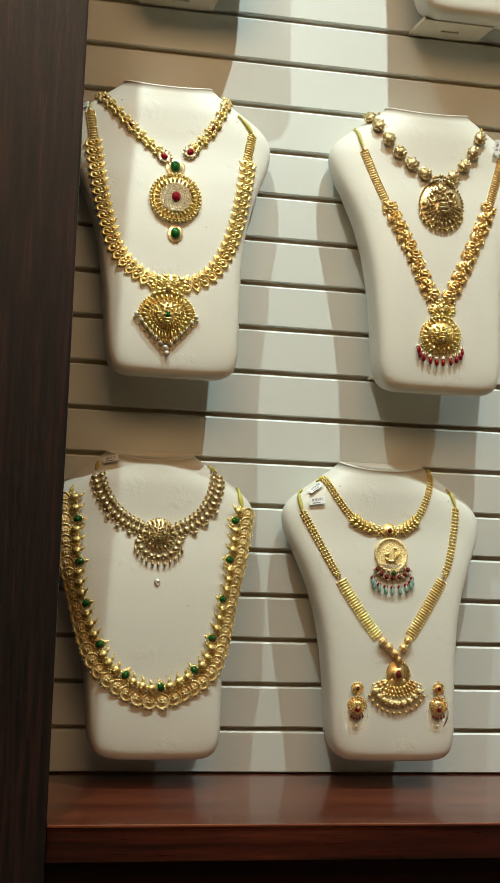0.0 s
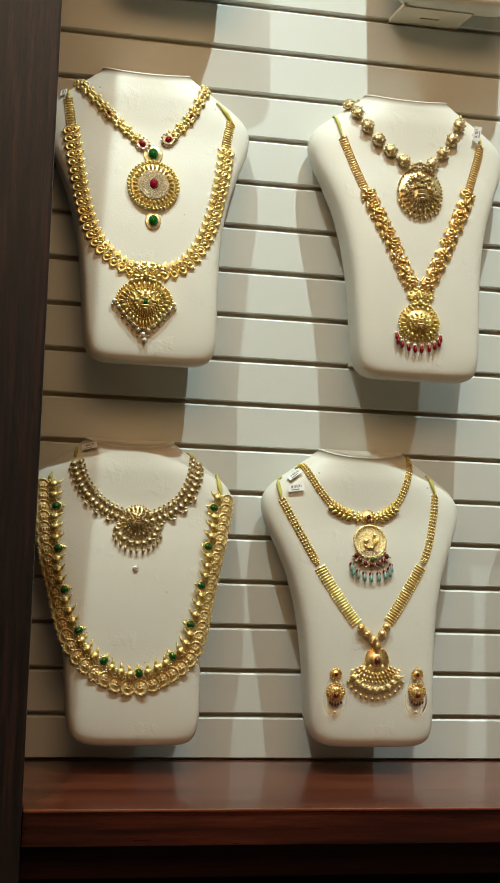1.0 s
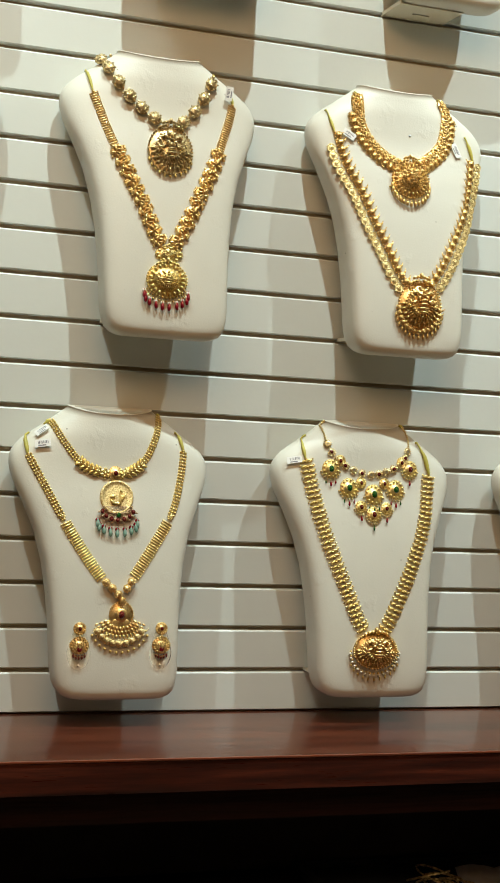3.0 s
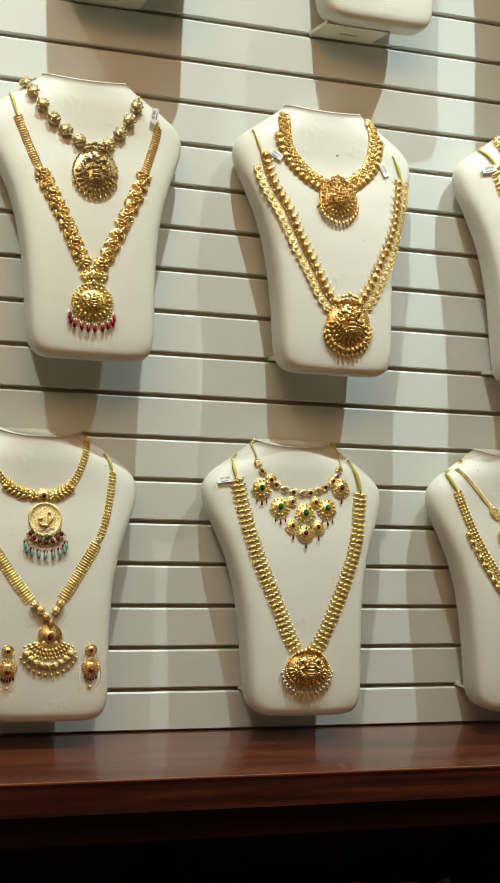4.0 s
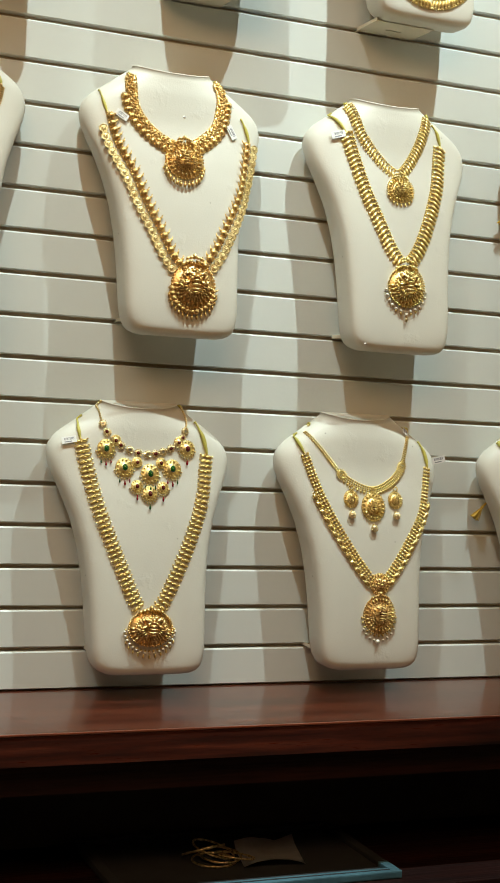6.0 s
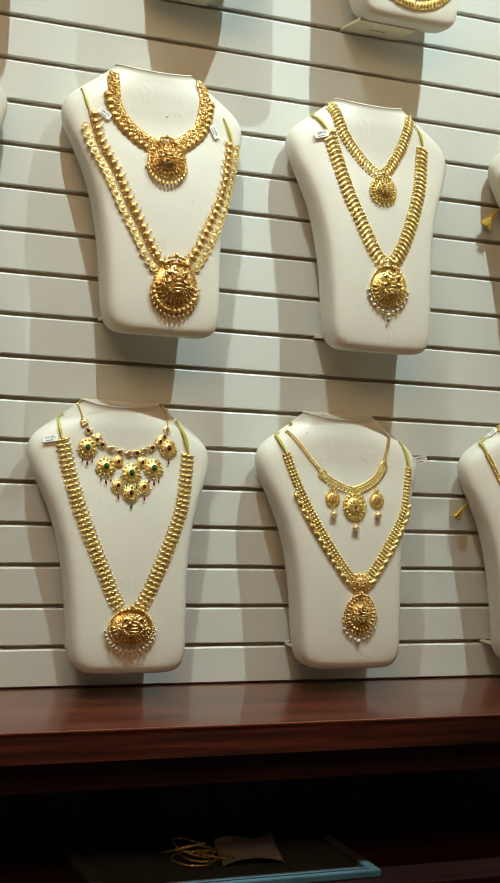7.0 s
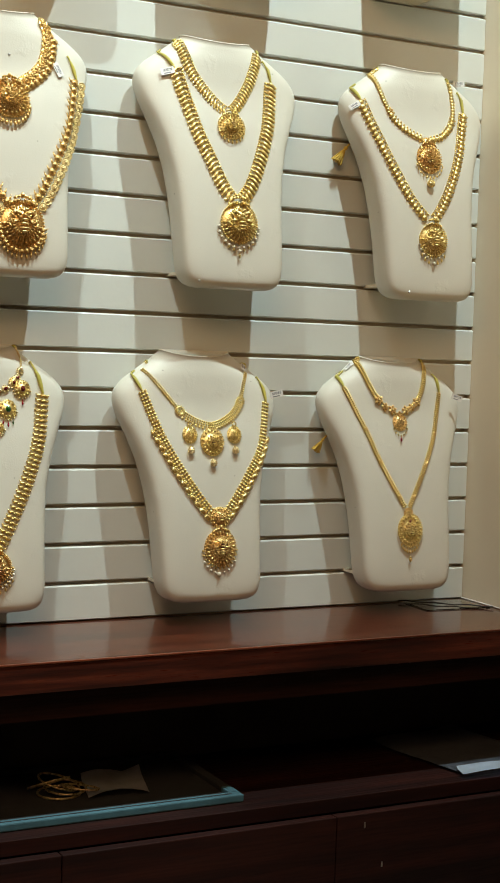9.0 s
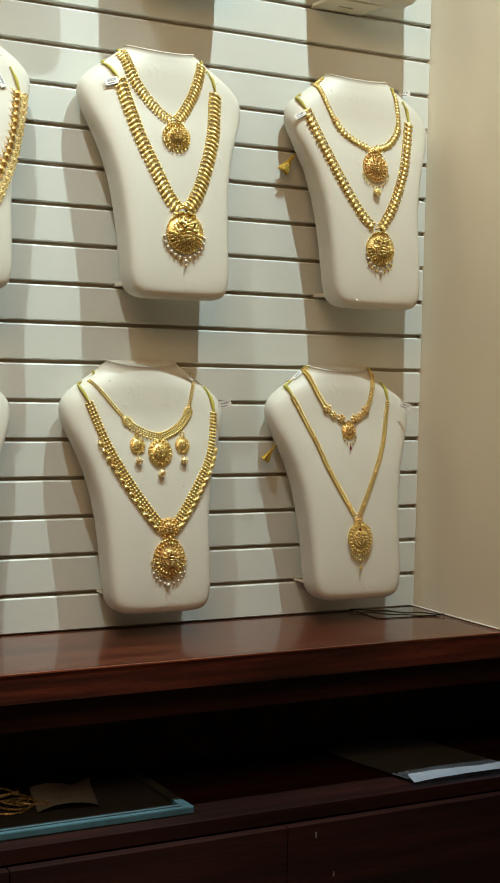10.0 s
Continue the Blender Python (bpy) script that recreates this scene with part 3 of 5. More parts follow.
def medal(material, r, tall=1.0, petals=20, rows=2, figure=0, dome=0.35, seed=1, top=0.0, heart=0.0):
    """A worked round pendant: a dished base, rings of beads and radial ribs, and a raised boss with mirrored curls in the middle."""
    s, rnd = Soup(), random.Random(seed)
    sq = (1.0, tall)
    dome *= 1.3 if figure else 1.0
    big = 1.25 if figure >= 30 else 1.0
    inner = dome * (0.66 if figure else 0.92)
    s.lathe([(0.04 * r, inner * r), (0.30 * big * r, inner * 0.94 * r), (0.46 * big * r, inner * 0.70 * r), (0.53 * big * r, dome * 0.22 * r), (0.92 * r, 0.09 * r), (1.0 * r, 0.05 * r), (0.96 * r, -0.03 * r)], 40, (0, 0, 0), sq)
    s.ring(0.985 * r, petals * 2, 0.052 * r, (0, 0, 0.13 * r), sq)
    if rows > 1:
        n = int(petals * 1.15)
        for i in range(n):
            a = 360 * (i + 0.5) / n
            if big > 1 and a < 180:
                continue
            s.blob((0.80 * r * math.cos(radians(a)), tall * 0.80 * r * math.sin(radians(a)), 0.15 * r), (0.125 * r, 1.75 * r / n, 0.075 * r + dome * 0.08 * r), a, 8, 4)
    if rows > 2:
        s.ring(0.625 * (1.12 if big > 1 else 1.0) * r, petals + 10, 0.046 * r, (0, 0, dome * 0.30 * r + 0.07 * r), sq)
    if figure:
        # ribs fanned over the lower half of the boss, mirrored curls above
        for ring_r, k, z in ((0.50, 15, 0.50), (0.36, 11, 0.72)):
            for i in range(k):
                a = 192 + 156 * i / (k - 1)
                s.blob((ring_r * big * r * math.cos(radians(a)), tall * ring_r * big * r * math.sin(radians(a)), dome * z * r), (0.085 * big * r, 0.040 * r, 0.090 * r), a, 7, 4)
        for x, y, length, turn in ((0.20, 0.36, 0.16, 35), (0.38, 0.24, 0.15, 65), (0.30, 0.06, 0.15, -20), (0.44, 0.06, 0.11, 85), (0.15, 0.20, 0.10, -55)) + (((0.09, 0.47, 0.09, 10), (0.32, 0.38, 0.10, -30), (0.47, -0.08, 0.10, 60)) if big > 1 else ()):
            turn += rnd.uniform(-14, 14)
            for sg in (-1, 1):
                s.blob((sg * x * big * r, tall * y * big * r, dome * r * (0.86 - 0.55 * x)), (length * big * r, 0.058 * big * r, 0.11 * r), sg * turn, 8, 5)
                s.blob((sg * (x + 0.06) * big * r, tall * (y + 0.07) * big * r, dome * r * (0.88 - 0.55 * x)), 0.052 * r, 0, 7, 4)
        if big > 1:
            for i in range(20):
                d, a = 0.62 * math.sqrt((i + 0.5) / 20), radians(137.5 * i)
                x, y = abs(d * math.cos(a)), d * math.sin(a)
                if y < -0.05 or x < 0.10:
                    continue
                turn, size = rnd.choice((15, 45, 75, 110)), rnd.uniform(0.07, 0.11)
                for sg in (-1, 1):
                    s.blob((sg * x * r, tall * y * r, dome * r * (0.74 - 0.62 * d * d)), (size * r, 0.045 * r, 0.085 * r), sg * turn, 7, 4)
        for y, w, z in ((0.40, 0.060, 0.95), (0.27, 0.085, 1.02), (0.12, 0.13, 1.00), (-0.02, 0.17, 0.98), (-0.16, 0.21, 0.92), (-0.27, 0.13, 0.86)):
            s.blob((0, tall * y * big * r, dome * r * z), (w * big * r, 0.060 * big * r, 0.125 * r), 0, 8, 5)
    if top:
        for row, rise in ((0, 1.02), (1, 1.02 + 0.16 * top)) if top > 0.6 else ((0, 1.02),):
            for sg in (-1, 1):
                for q in (0.16, 0.33, 0.50) if not row else (0.14, 0.30):
                    s.blob((sg * q * r, tall * r * math.sqrt(1 - q * q) * rise, 0.17 * r), (0.115 * r, 0.070 * r, 0.10 * r), sg * (-20 - 60 * q), 8, 5)
        s.blob((0, tall * r * (1.02 + 0.20 * top), 0.19 * r), (0.10 * r, 0.14 * r, 0.12 * r), 0, 8, 5)
    if heart:
        s.v = [(x * (1 - heart * max(0, -y) / r), y * (1 + 0.35 * heart if y < 0 else 1), z) for x, y, z in s.v]
    return s.mesh("pendant", material)


class Necklace:
    """A necklace laid on a bust's front. Points are millimetres across and up."""

    def __init__(self, row, col, label, pts, gold, name="necklace"):
        self.x, self.z, self.gold = HANG[row, col], ROW_Z[row], gold
        self.off = HANG[row, col] - PLACES[row, col]
        self.thing = tagged(new(name), label, "necklace", "necklaces")
        self.thing.matrix_world = pose(self.x, 0, self.z)
        self.pts = [(u * MM, h * MM) for u, h in pts]
        self.curve()

    def normal(self, u, h):
        e = 0.002
        w = station(h)[1] * 0.96
        u = max(-w + e, min(w - e, u + self.off - LEAN * h))
        du = (front(u + e, h) - front(u - e, h)) / (2 * e)
        dh = (front(u, h + e) - front(u, h - e)) / (2 * e)
        return Vector((du, -1, dh)).normalized()

    def spot(self, u, h, lift=0.0):
        h = min(h, 0.384)
        w = station(h)[1] * 0.985
        on = max(-w, min(w, u + self.off - LEAN * h))
        u = on - self.off + LEAN * h
        return Vector((u, front(on, h), h)) + self.normal(u, h) * lift

    def curve(self):
        p = [self.pts[0]] + self.pts + [self.pts[-1]]
        out = []
        for i in range(1, len(p) - 2):
            a, b, c, d = (Vector(q) for q in p[i - 1:i + 3])
            for k in range(24):
                t = k / 24
                q = 0.5 * ((2 * b) + (c - a) * t + (2 * a - 5 * b + 4 * c - d) * t * t + (3 * b - a - 3 * c + d) * t ** 3)
                out.append((q.x, q.y))
        out.append(self.pts[-1])
        self.path = out
        self.at = [0.0]
        for a, b in zip(out, out[1:]):
            self.at.append(self.at[-1] + (self.spot(*b) - self.spot(*a)).length)
        self.length = self.at[-1]
        self.low = self.at[min(range(len(out)), key=lambda i: out[i][1])]
        if not 0.3 * self.length < self.low < 0.7 * self.length:
            self.low = self.length / 2

    def run(self, f):
        """Metres along at the share f, in which the lowest place is one half."""
        return f * 2 * self.low if f < 0.5 else self.low + (f - 0.5) * 2 * (self.length - self.low)

    def uh(self, s):
        s = max(0.0, min(self.length, s))
        for i in range(len(self.at) - 1):
            if s <= self.at[i + 1]:
                k = (s - self.at[i]) / max(1e-9, self.at[i + 1] - self.at[i])
                a, b = self.path[i], self.path[i + 1]
                return a[0] + (b[0] - a[0]) * k, a[1] + (b[1] - a[1]) * k
        return self.path[-1]

    def along(self, s, lift=0.0, aside=0.0):
        """The frame at s metres along: x towards the neck, z outwards."""
        p, q = self.uh(s - 0.002), self.uh(s + 0.002)
        u, h = self.uh(s)
        n = self.normal(u, h)
        t = (self.spot(*q) - self.spot(*p)).normalized()
        a = n.cross(t).normalized()
        t = a.cross(n)
        o = self.spot(u, h, lift) + a * aside
        return Matrix.Translation(o) @ Matrix((a, -t, n)).transposed().to_4x4()

    def face(self, u, h, lift=0.0, turn=0.0):
        """The frame at a place: x to the right, y up, z outwards."""
        u, h = u * MM, h * MM
        n = self.normal(u, h)
        x = Vector((1, 0, 0))
        y = n.cross(x).normalized()
        x = y.cross(n)
        return Matrix.Translation(self.spot(u, h, lift)) @ Matrix((x, y, n)).transposed().to_4x4() @ pose(0, 0, 0, 0, 0, turn)

    def put(self, name, mesh, m, size=1.0, jitter=0.0):
        if jitter:
            m = m @ pose(0, 0, 0, random.uniform(-jitter, jitter), random.uniform(-jitter, jitter), random.uniform(-jitter, jitter))
        k = size if isinstance(size, tuple) else (size, size, size)
        return piece(name, mesh, self.thing, m @ Matrix.Diagonal((*k, 1)))

    def links(self, kind, pitch, a=0.0, b=1.0, size=1.0, lift=0.0, aside=0.0, name="link", flip=True, seeds=1, skip=None, material=None, lean=0.0):
        """Links between the parts a and b of the length; past the middle they are mirrored."""
        n = max(1, round((self.run(b) - self.run(a)) / (pitch * MM)))
        for i in range(n):
            if skip and skip(i, n):
                continue
            f = a + (b - a) * (i + 0.5) / n
            s = self.run(f)
            m = self.along(s, lift * MM, aside * MM)
            if flip and f > 0.5:
                m = m @ Matrix.Diagonal((1, -1, 1, 1))
            if lean:
                m = m @ pose(0, 0, 0, lean, 0, 0)
            self.put(name, lib(kind, material or self.gold, 3 + i % seeds), m, size, 4.0)

    def pendant(self, mesh, u, h, lift=0.5, turn=0.0, name="pendant", size=1.0):
        return self.put(name, mesh, self.face(u, h, lift * MM, turn), size)

    def gem(self, kind, material, u, h, size=1.0, lift=6.0, turn=0.0):
        self.put("gem", lib(kind, material), self.face(u, h, lift * MM, turn), size)

    def fringe(self, kind, material, u, h, r, tall, n, a0=200, a1=340, size=1.0, name="drop", lift=1.0, bead=None):
        for i in range(n):
            a = radians(a0 + (a1 - a0) * i / max(1, n - 1))
            m = self.face(u + r * math.cos(a), h + r * tall * math.sin(a), lift * MM, random.uniform(-6, 6))
            self.put(name, lib(kind, material), m, size)
            if bead:
                self.put("bead", lib("ball", bead), m @ Matrix.Translation((0, -1.6 * MM * size, 1.0 * MM)), 1.5 * size)

    def cord(self, end, pts, r=1.5, material=None):
        """A thread from an end of the strand over the shoulder."""
        s0 = 0.0 if end == 0 else self.length
        u, h = self.uh(s0)
        path = [(u, h)] + [(a * MM, b * MM) for a, b in pts]
        line = []
        for (a, b), (c, d) in zip(path, path[1:]):
            for k in range(10):
                t = k / 10
                line.append(self.spot(a + (c - a) * t, b + (d - b) * t, r * 1.1 * MM))
        last = Vector(line[-1])
        line += [last + Vector((0, 0.008, -0.001)), last + Vector((0, 0.018, -0.005)), last + Vector((0, 0.024, -0.012))]
        ob = new("cord", Soup().tube(line, lambda t: r * MM * (0.62 + 0.75 * max(0.0, math.sin(math.pi * min(1.0, t * 1.5))) + 0.10 * math.sin(t * 60.0)), 8).mesh("cord", material or THREAD))
        ob.parent = self.thing
        ob["label"] = "olive yellow silk thread"
        hook = self.along(s0 if end == 0 else self.length)
        self.put("clasp", lib("ball", self.gold), hook @ Matrix.Translation((0, 0, 1.6 * MM)), 2.2)

    def tag(self, u, h, turn, lift=3.0, wide=19, deep=9, tilt=0.0, out=None):
        m = self.face(u, h, lift * MM, turn) @ pose(0, 0, 0, tilt, 0, 0)
        if out is not None:
            # hangs free of the bust, facing the room
            m = Matrix.Translation((u * MM, out * MM, h * MM)) @ pose(0, 0, 0, 90, 0, -12) @ pose(0, 0, 0, 0, 0, turn)
        bm = box_bm((-wide / 2 * MM, -deep / 2 * MM, -0.25 * MM), (wide / 2 * MM, deep / 2 * MM, 0.25 * MM), 0.1 * MM)
        card = new("tag", mesh_of("tag", bm, CARD))
        card.parent, card.matrix_local = self.thing, m
        card["label"] = "white price tag with a bar code"
        bars, rnd = bmesh.new(), random.Random(int(u * 7 + h))
        x = -wide * 0.30
        while x < wide * 0.34:
            w = rnd.choice((0.5, 0.8, 1.3))
            box_bm((x * MM, -0.5 * MM, 0.3 * MM), ((x + w) * MM, deep * 0.32 * MM, 0.42 * MM), 0, bars)
            x += w + rnd.choice((0.5, 0.8, 1.1))
        box_bm((-wide * 0.30 * MM, -deep * 0.36 * MM, 0.3 * MM), (wide * 0.2 * MM, -deep * 0.22 * MM, 0.42 * MM), 0, bars)
        code = new("bar_code", mesh_of("bar_code", bars, INK))
        code.parent = card


# ---- jewellery: the necklaces ----
# first column, middle row
n = Necklace("mid", 0, "yellow gold flower-link necklace with a ruby medallion pendant", [(-99, 365), (-57, 321), (-19, 288), (2, 274), (20, 290), (50, 325), (72, 370)], PALE)
n.links("floret", 14.0, 0.0, 0.43, 2.1, name="flower_link", material=GOLD)
n.links("floret", 14.0, 0.61, 1.0, 2.1, name="flower_link", material=GOLD)
for s, k, mt in ((0.08, "bezel", GARNET), (0.25, "bezel", GARNET), (0.445, "pear", RUBY), (0.605, "pear", RUBY), (0.77, "bezel", GARNET), (0.93, "bezel", GARNET)):
    m = n.along(n.run(s), 1.5 * MM)
    n.put("medallion", lib("bezel", PAVE), m, 1.75 if k == "bezel" else 2.2)
    n.put("gem", lib("oval_gem", mt), m @ Matrix.Translation((0, 0, 1.5 * MM)), 1.1 if k == "bezel" else 1.5)
n.pendant(medal(PALE, 12.5 * MM, 1.0, 14, 1, 0, 0.25), 2, 270, name="crescent")
n.gem("oval_gem", EMERALD, 2, 270, 2.5, 3.0)
n.pendant(medal(GOLD, 30 * MM, 1.0, 24, 2, 0, 0.20), 3, 228)
n.put("pave_disc", Soup().lathe([(0.4 * MM, 3.0 * MM), (12 * MM, 2.2 * MM), (19 * MM, 1.0 * MM), (20 * MM, 0.0)], 36).mesh("pave_disc", PAVE), n.face(3, 228, 6.0 * MM))
n.put("beaded_rim", Soup().ring(32 * MM, 40, 2.3 * MM, (0, 0, 3 * MM), seg=8, rings=5).mesh("beaded_rim", GOLD), n.face(3, 228, 0))
n.gem("oval_gem", RUBY, 3, 228, 2.3, 8.0)
n.pendant(medal(PALE, 10 * MM, 1.15, 14, 1, 0, 0.2), 4, 182, name="drop_setting")
n.gem("oval_gem", EMERALD, 4, 182, 2.4, 2.5)
n.cord(0, [(-100, 366)], 1.4), n.cord(1, [(74, 374)], 1.4)

n = Necklace("mid", 0, "broad yellow gold link necklace with a heart-shaped pearl-fringed pendant", [(-108, 338), (-101, 292), (-87, 218), (-69, 160), (-39, 128), (-2, 117), (42, 127), (72, 170), (89, 230), (99, 296), (105, 326)], GOLD)
n.links("bar", 3.4, 0.0, 0.075, 1.0), n.links("bar", 3.4, 0.925, 1.0, 1.0)
n.links("comma", 10.8, 0.075, 0.47, (1.8, 1.7, 1.6)), n.links("comma", 10.8, 0.53, 0.925, (1.8, 1.7, 1.6))
n.pendant(medal(GOLD, 16 * MM, 0.55, 12, 2, 16, 0.32, 4), -3, 117, name="centre_plate", size=(1.7, 1.3, 1))
n.pendant(medal(GOLD, 36 * MM, 0.80, 26, 3, 22, 0.28, 5, 0.8, 0.55), -4, 76)
n.put("fan", Soup().lathe([(1 * MM, 12 * MM), (8 * MM, 9.5 * MM), (13 * MM, 5 * MM), (14 * MM, 3 * MM)], 26, (0, 2 * MM, 0), (1, 1), 13, 0.05).mesh("fan", GOLD), n.face(-4, 72, 3 * MM))
n.gem("oval_gem", EMERALD, -4, 75, 1.5, 15.0)
for k in range(13):
    q = k / 6 - 1
    n.put("pearl", lib("ball", PEARL), n.face(-4 + 38 * q, 40 + 40 * abs(q) ** 1.1 - 4, 4.0 * MM), 3.1)
    n.put("bead", lib("ball", GOLD), n.face(-4 + 40 * q, 35 + 42 * abs(q) ** 1.1 - 6, 2.0 * MM), 1.7)
n.gem("ball", PEARL, -2, 29, 3.2, 3.0)
n.cord(0, [(-106, 350)], 1.5), n.cord(1, [(96, 338), (84, 350)], 2.0)
n.tag(-112, 345, 80, 3, 14, 8)

# first column, low row
n = Necklace("low", 0, "antique gold choker with a dense fringe of mango drops", [(-80, 362), (-70, 330), (-49, 305), (-24, 291), (2, 284), (32, 292), (58, 310), (73, 337), (78, 364)], ANTIQUE)
n.links("antique_bead", 7.2, 0.03, 0.97, 0.72, -0.5, 4.5, "worked_bead", seeds=3)
n.links("ball", 7.2, 0.02, 0.98, 1.9, 1.5, 9.0, "bead")
n.links("mango", 7.6, 0.03, 0.97, 1.0, 0.4, -4.0, "mango")
n.links("ball", 7.6, 0.05, 0.95, 2.0, 1.5, -10.5, "bead", flip=False)
n.links("spike", 15.2, 0.20, 0.80, 1.5, 1.0, -13.0, "drop", flip=False)
n.pendant(medal(ANTIQUE, 22 * MM, 1.0, 18, 3, 24, 0.34, 8), 1, 281)
n.fringe("mango", ANTIQUE, 1, 278, 27, 0.9, 9, 195, 345, 0.9, "mango", 1.0)
n.fringe("ball", ANTIQUE, 1, 277, 29, 0.9, 13, 195, 345, 2.0, "bead", 1.5)
n.fringe("spike", ANTIQUE, 1, 276, 32, 0.9, 11, 200, 340, 1.5, "drop", 1.5)
n.cord(0, [(-77, 372)], 1.8), n.cord(1, [(75, 372)], 1.8)
n.tag(-62, 374, 4, 4, 20, 9)

n = Necklace("low", 0, "long yellow gold coin necklace with mango links and green stones", [(-112, 329), (-105, 249), (-90, 183), (-69, 127), (-38, 98), (0, 84), (33, 94), (67, 120), (84, 173), (98, 241), (111, 319)], GOLD)
n.links("coin", 13.4, 0.0, 1.0, 1.34, 1.0, -9.5, "coin", seeds=3, lean=9, material=COIN)
green = lambda i, k: (i - k // 2) % 4 == 0
n.links("mango", 13.4, 0.0, 1.0, 1.6, 2.6, 6.5, "mango", skip=green)
cnt = round(n.length / (13.4 * MM))
for i in range(cnt):
    if green(i, cnt):
        m = n.along(n.run((i + 0.5) / cnt), 2.5 * MM, 8.5 * MM)
        n.put("setting", lib("bezel", GOLD), m @ pose(0, 0, 0, 0, 0, 90), 1.7)
        n.put("gem", lib("oval_gem", EMERALD), m @ pose(0, 0, 0.002, 0, 0, 90), 1.9)
        n.put("setting_tip", lib("pear", GOLD), m @ pose(0.0078, 0, 0, 0, 0, -90), 1.0)
n.cord(0, [(-108, 340)], 2.0), n.cord(1, [(105, 346)], 2.4)
def peg(x, z, row, col, size):
    """A small metal stud in the leatherette."""
    h = z - ROW_Z[row]
    y = front(x - PLACES[row, col] - LEAN * h, h)
    ob = new("stud", Soup().lathe([(0.3 * MM, 1.3 * MM), (1.6 * MM, 1.0 * MM), (2.4 * MM, 0.2 * MM), (2.4 * MM, -0.4 * MM)], 12).mesh("stud", CHROME))
    ob.matrix_world = pose(x, y, z, 90, 0, 0) @ Matrix.Diagonal((size, size, size, 1))
    tagged(ob, "small shiny metal stud in a cream bust", "stud", "studs in the busts")


peg(1.2614, 1.4280, "mid", 3, 1.0)
peg(1.6373, 1.4298, "mid", 4, 1.0)
peg(0.9695, 1.7345, "mid", 2, 0.9)
cap = tagged(new("peg_cap", Soup().lathe([(0.4 * MM, 1.2 * MM), (2.2 * MM, 1.0 * MM), (3.4 * MM, 1.6 * MM), (4.0 * MM, 0.2 * MM)], 16).mesh("peg_cap", CHROME)), "small round metal peg cap on a bust", "peg")
cap.matrix_world = pose(HANG["low", 0], 0, ROW_Z["low"]) @ n.face(0, 222, 0.3 * MM)

# second column, middle row
n = Necklace("mid", 1, "antique gold ball necklace with a round temple pendant", [(-91, 376), (-73, 343), (-46, 313), (-15, 290), (4, 282), (21, 290), (38, 308), (52, 330), (66, 362)], ANTIQUE)
n.links("antique_bead", 23.0, 0.02, 0.46, (1.75, 1.95, 1.5), name="bead", seeds=3), n.links("antique_bead", 23.0, 0.54, 0.98, (1.75, 1.95, 1.5), name="bead", seeds=3)
n.links("ball", 11.5, 0.02, 0.98, 1.6, 2.0, name="spacer")
n.pendant(medal(ANTIQUE, 31 * MM, 1.1, 22, 3, 34, 0.30, 12, 0.8), 4, 250)
n.fringe("spike", GOLD, 4, 249, 31, 1.0, 11, 200, 340, 1.25, "drop", 1.5)
n.cord(0, [(-92, 377)], 1.4), n.cord(1, [(68, 368)], 1.4)
n.tag(86, 340, 84, 4, 19, 10, out=-62)

n = Necklace("mid", 1, "reddish gold necklace of chunky worked links with ruby drops", [(-100, 320), (-78, 265), (-58, 225), (-36, 183), (-13, 135), (3, 114), (21, 138), (44, 187), (65, 234), (88, 300), (94, 326)], RICH)
n.links("bar", 3.4, 0.0, 0.17, 0.95), n.links("bar", 3.4, 0.85, 1.0, 0.95)
n.links("lump", 15.0, 0.17, 0.475, (1.75, 1.62, 1.7), name="worked_link", seeds=5), n.links("lump", 15.0, 0.525, 0.85, (1.75, 1.62, 1.7), name="worked_link", seeds=5)
n.pendant(medal(GOLD, 12 * MM, 0.8, 10, 2, 12, 0.4, 3, 1.0), 5, 110, name="connector", size=(1.6, 1.1, 1))
n.pendant(medal(GOLD, 28 * MM, 0.85, 18, 2, 16, 0.34, 6, 0.5), 3, 75)
n.put("fan", Soup().lathe([(1 * MM, 13 * MM), (10 * MM, 10 * MM), (17 * MM, 5.5 * MM), (18 * MM, 4 * MM)], 30, (0, 2 * MM, 0), (1.1, 0.8), 9, 0.06).mesh("fan", GOLD), n.face(3, 76, 0))
n.put("bead_band", Soup().ring(27 * MM, 15, 1.5 * MM, (0, 0, 2 * MM), (1, 0.55), 195, 345).ring(29 * MM, 17, 1.7 * MM, (0, -3 * MM, 2 * MM), (1, 0.55), 195, 345).mesh("bead_band", GOLD), n.face(3, 66, 0))
n.fringe("drop", RUBY, 3, 64, 30, 0.55, 10, 185, 355, 2.0, "ruby_drop", 1.0, PEARL)
n.cord(0, [(-106, 345), (-108, 352)], 1.6), n.cord(1, [(92, 340)], 1.6)

# second column, low row
n = Necklace("low", 1, "gold ball-chain necklace with a round medallion and aqua drops", [(-90, 364), (-73, 337), (-51, 311), (-27, 300), (-4, 297), (18, 302), (38, 320), (52, 352), (57, 376)], GOLD)
n.links("triple", 4.0, 0.0, 0.30, 1.0), n.links("triple", 4.0, 0.68, 1.0, 1.0)
n.links("leaf", 6.0, 0.29, 0.42, 1.7, 0.5, name="leaf"), n.links("leaf", 6.0, 0.57, 0.69, 1.7, 0.5, name="leaf")
n.links("floret", 8.0, 0.40, 0.47, 1.8, 0.5, name="flower_link"), n.links("floret", 8.0, 0.53, 0.60, 1.8, 0.5, name="flower_link")
n.pendant(medal(RICH, 10 * MM, 1.0, 14, 1, 0, 0.25), -4, 298, name="medallion", lift=2.0)
n.gem("oval_gem", GARNET, -4, 298, 1.1, 5.0)
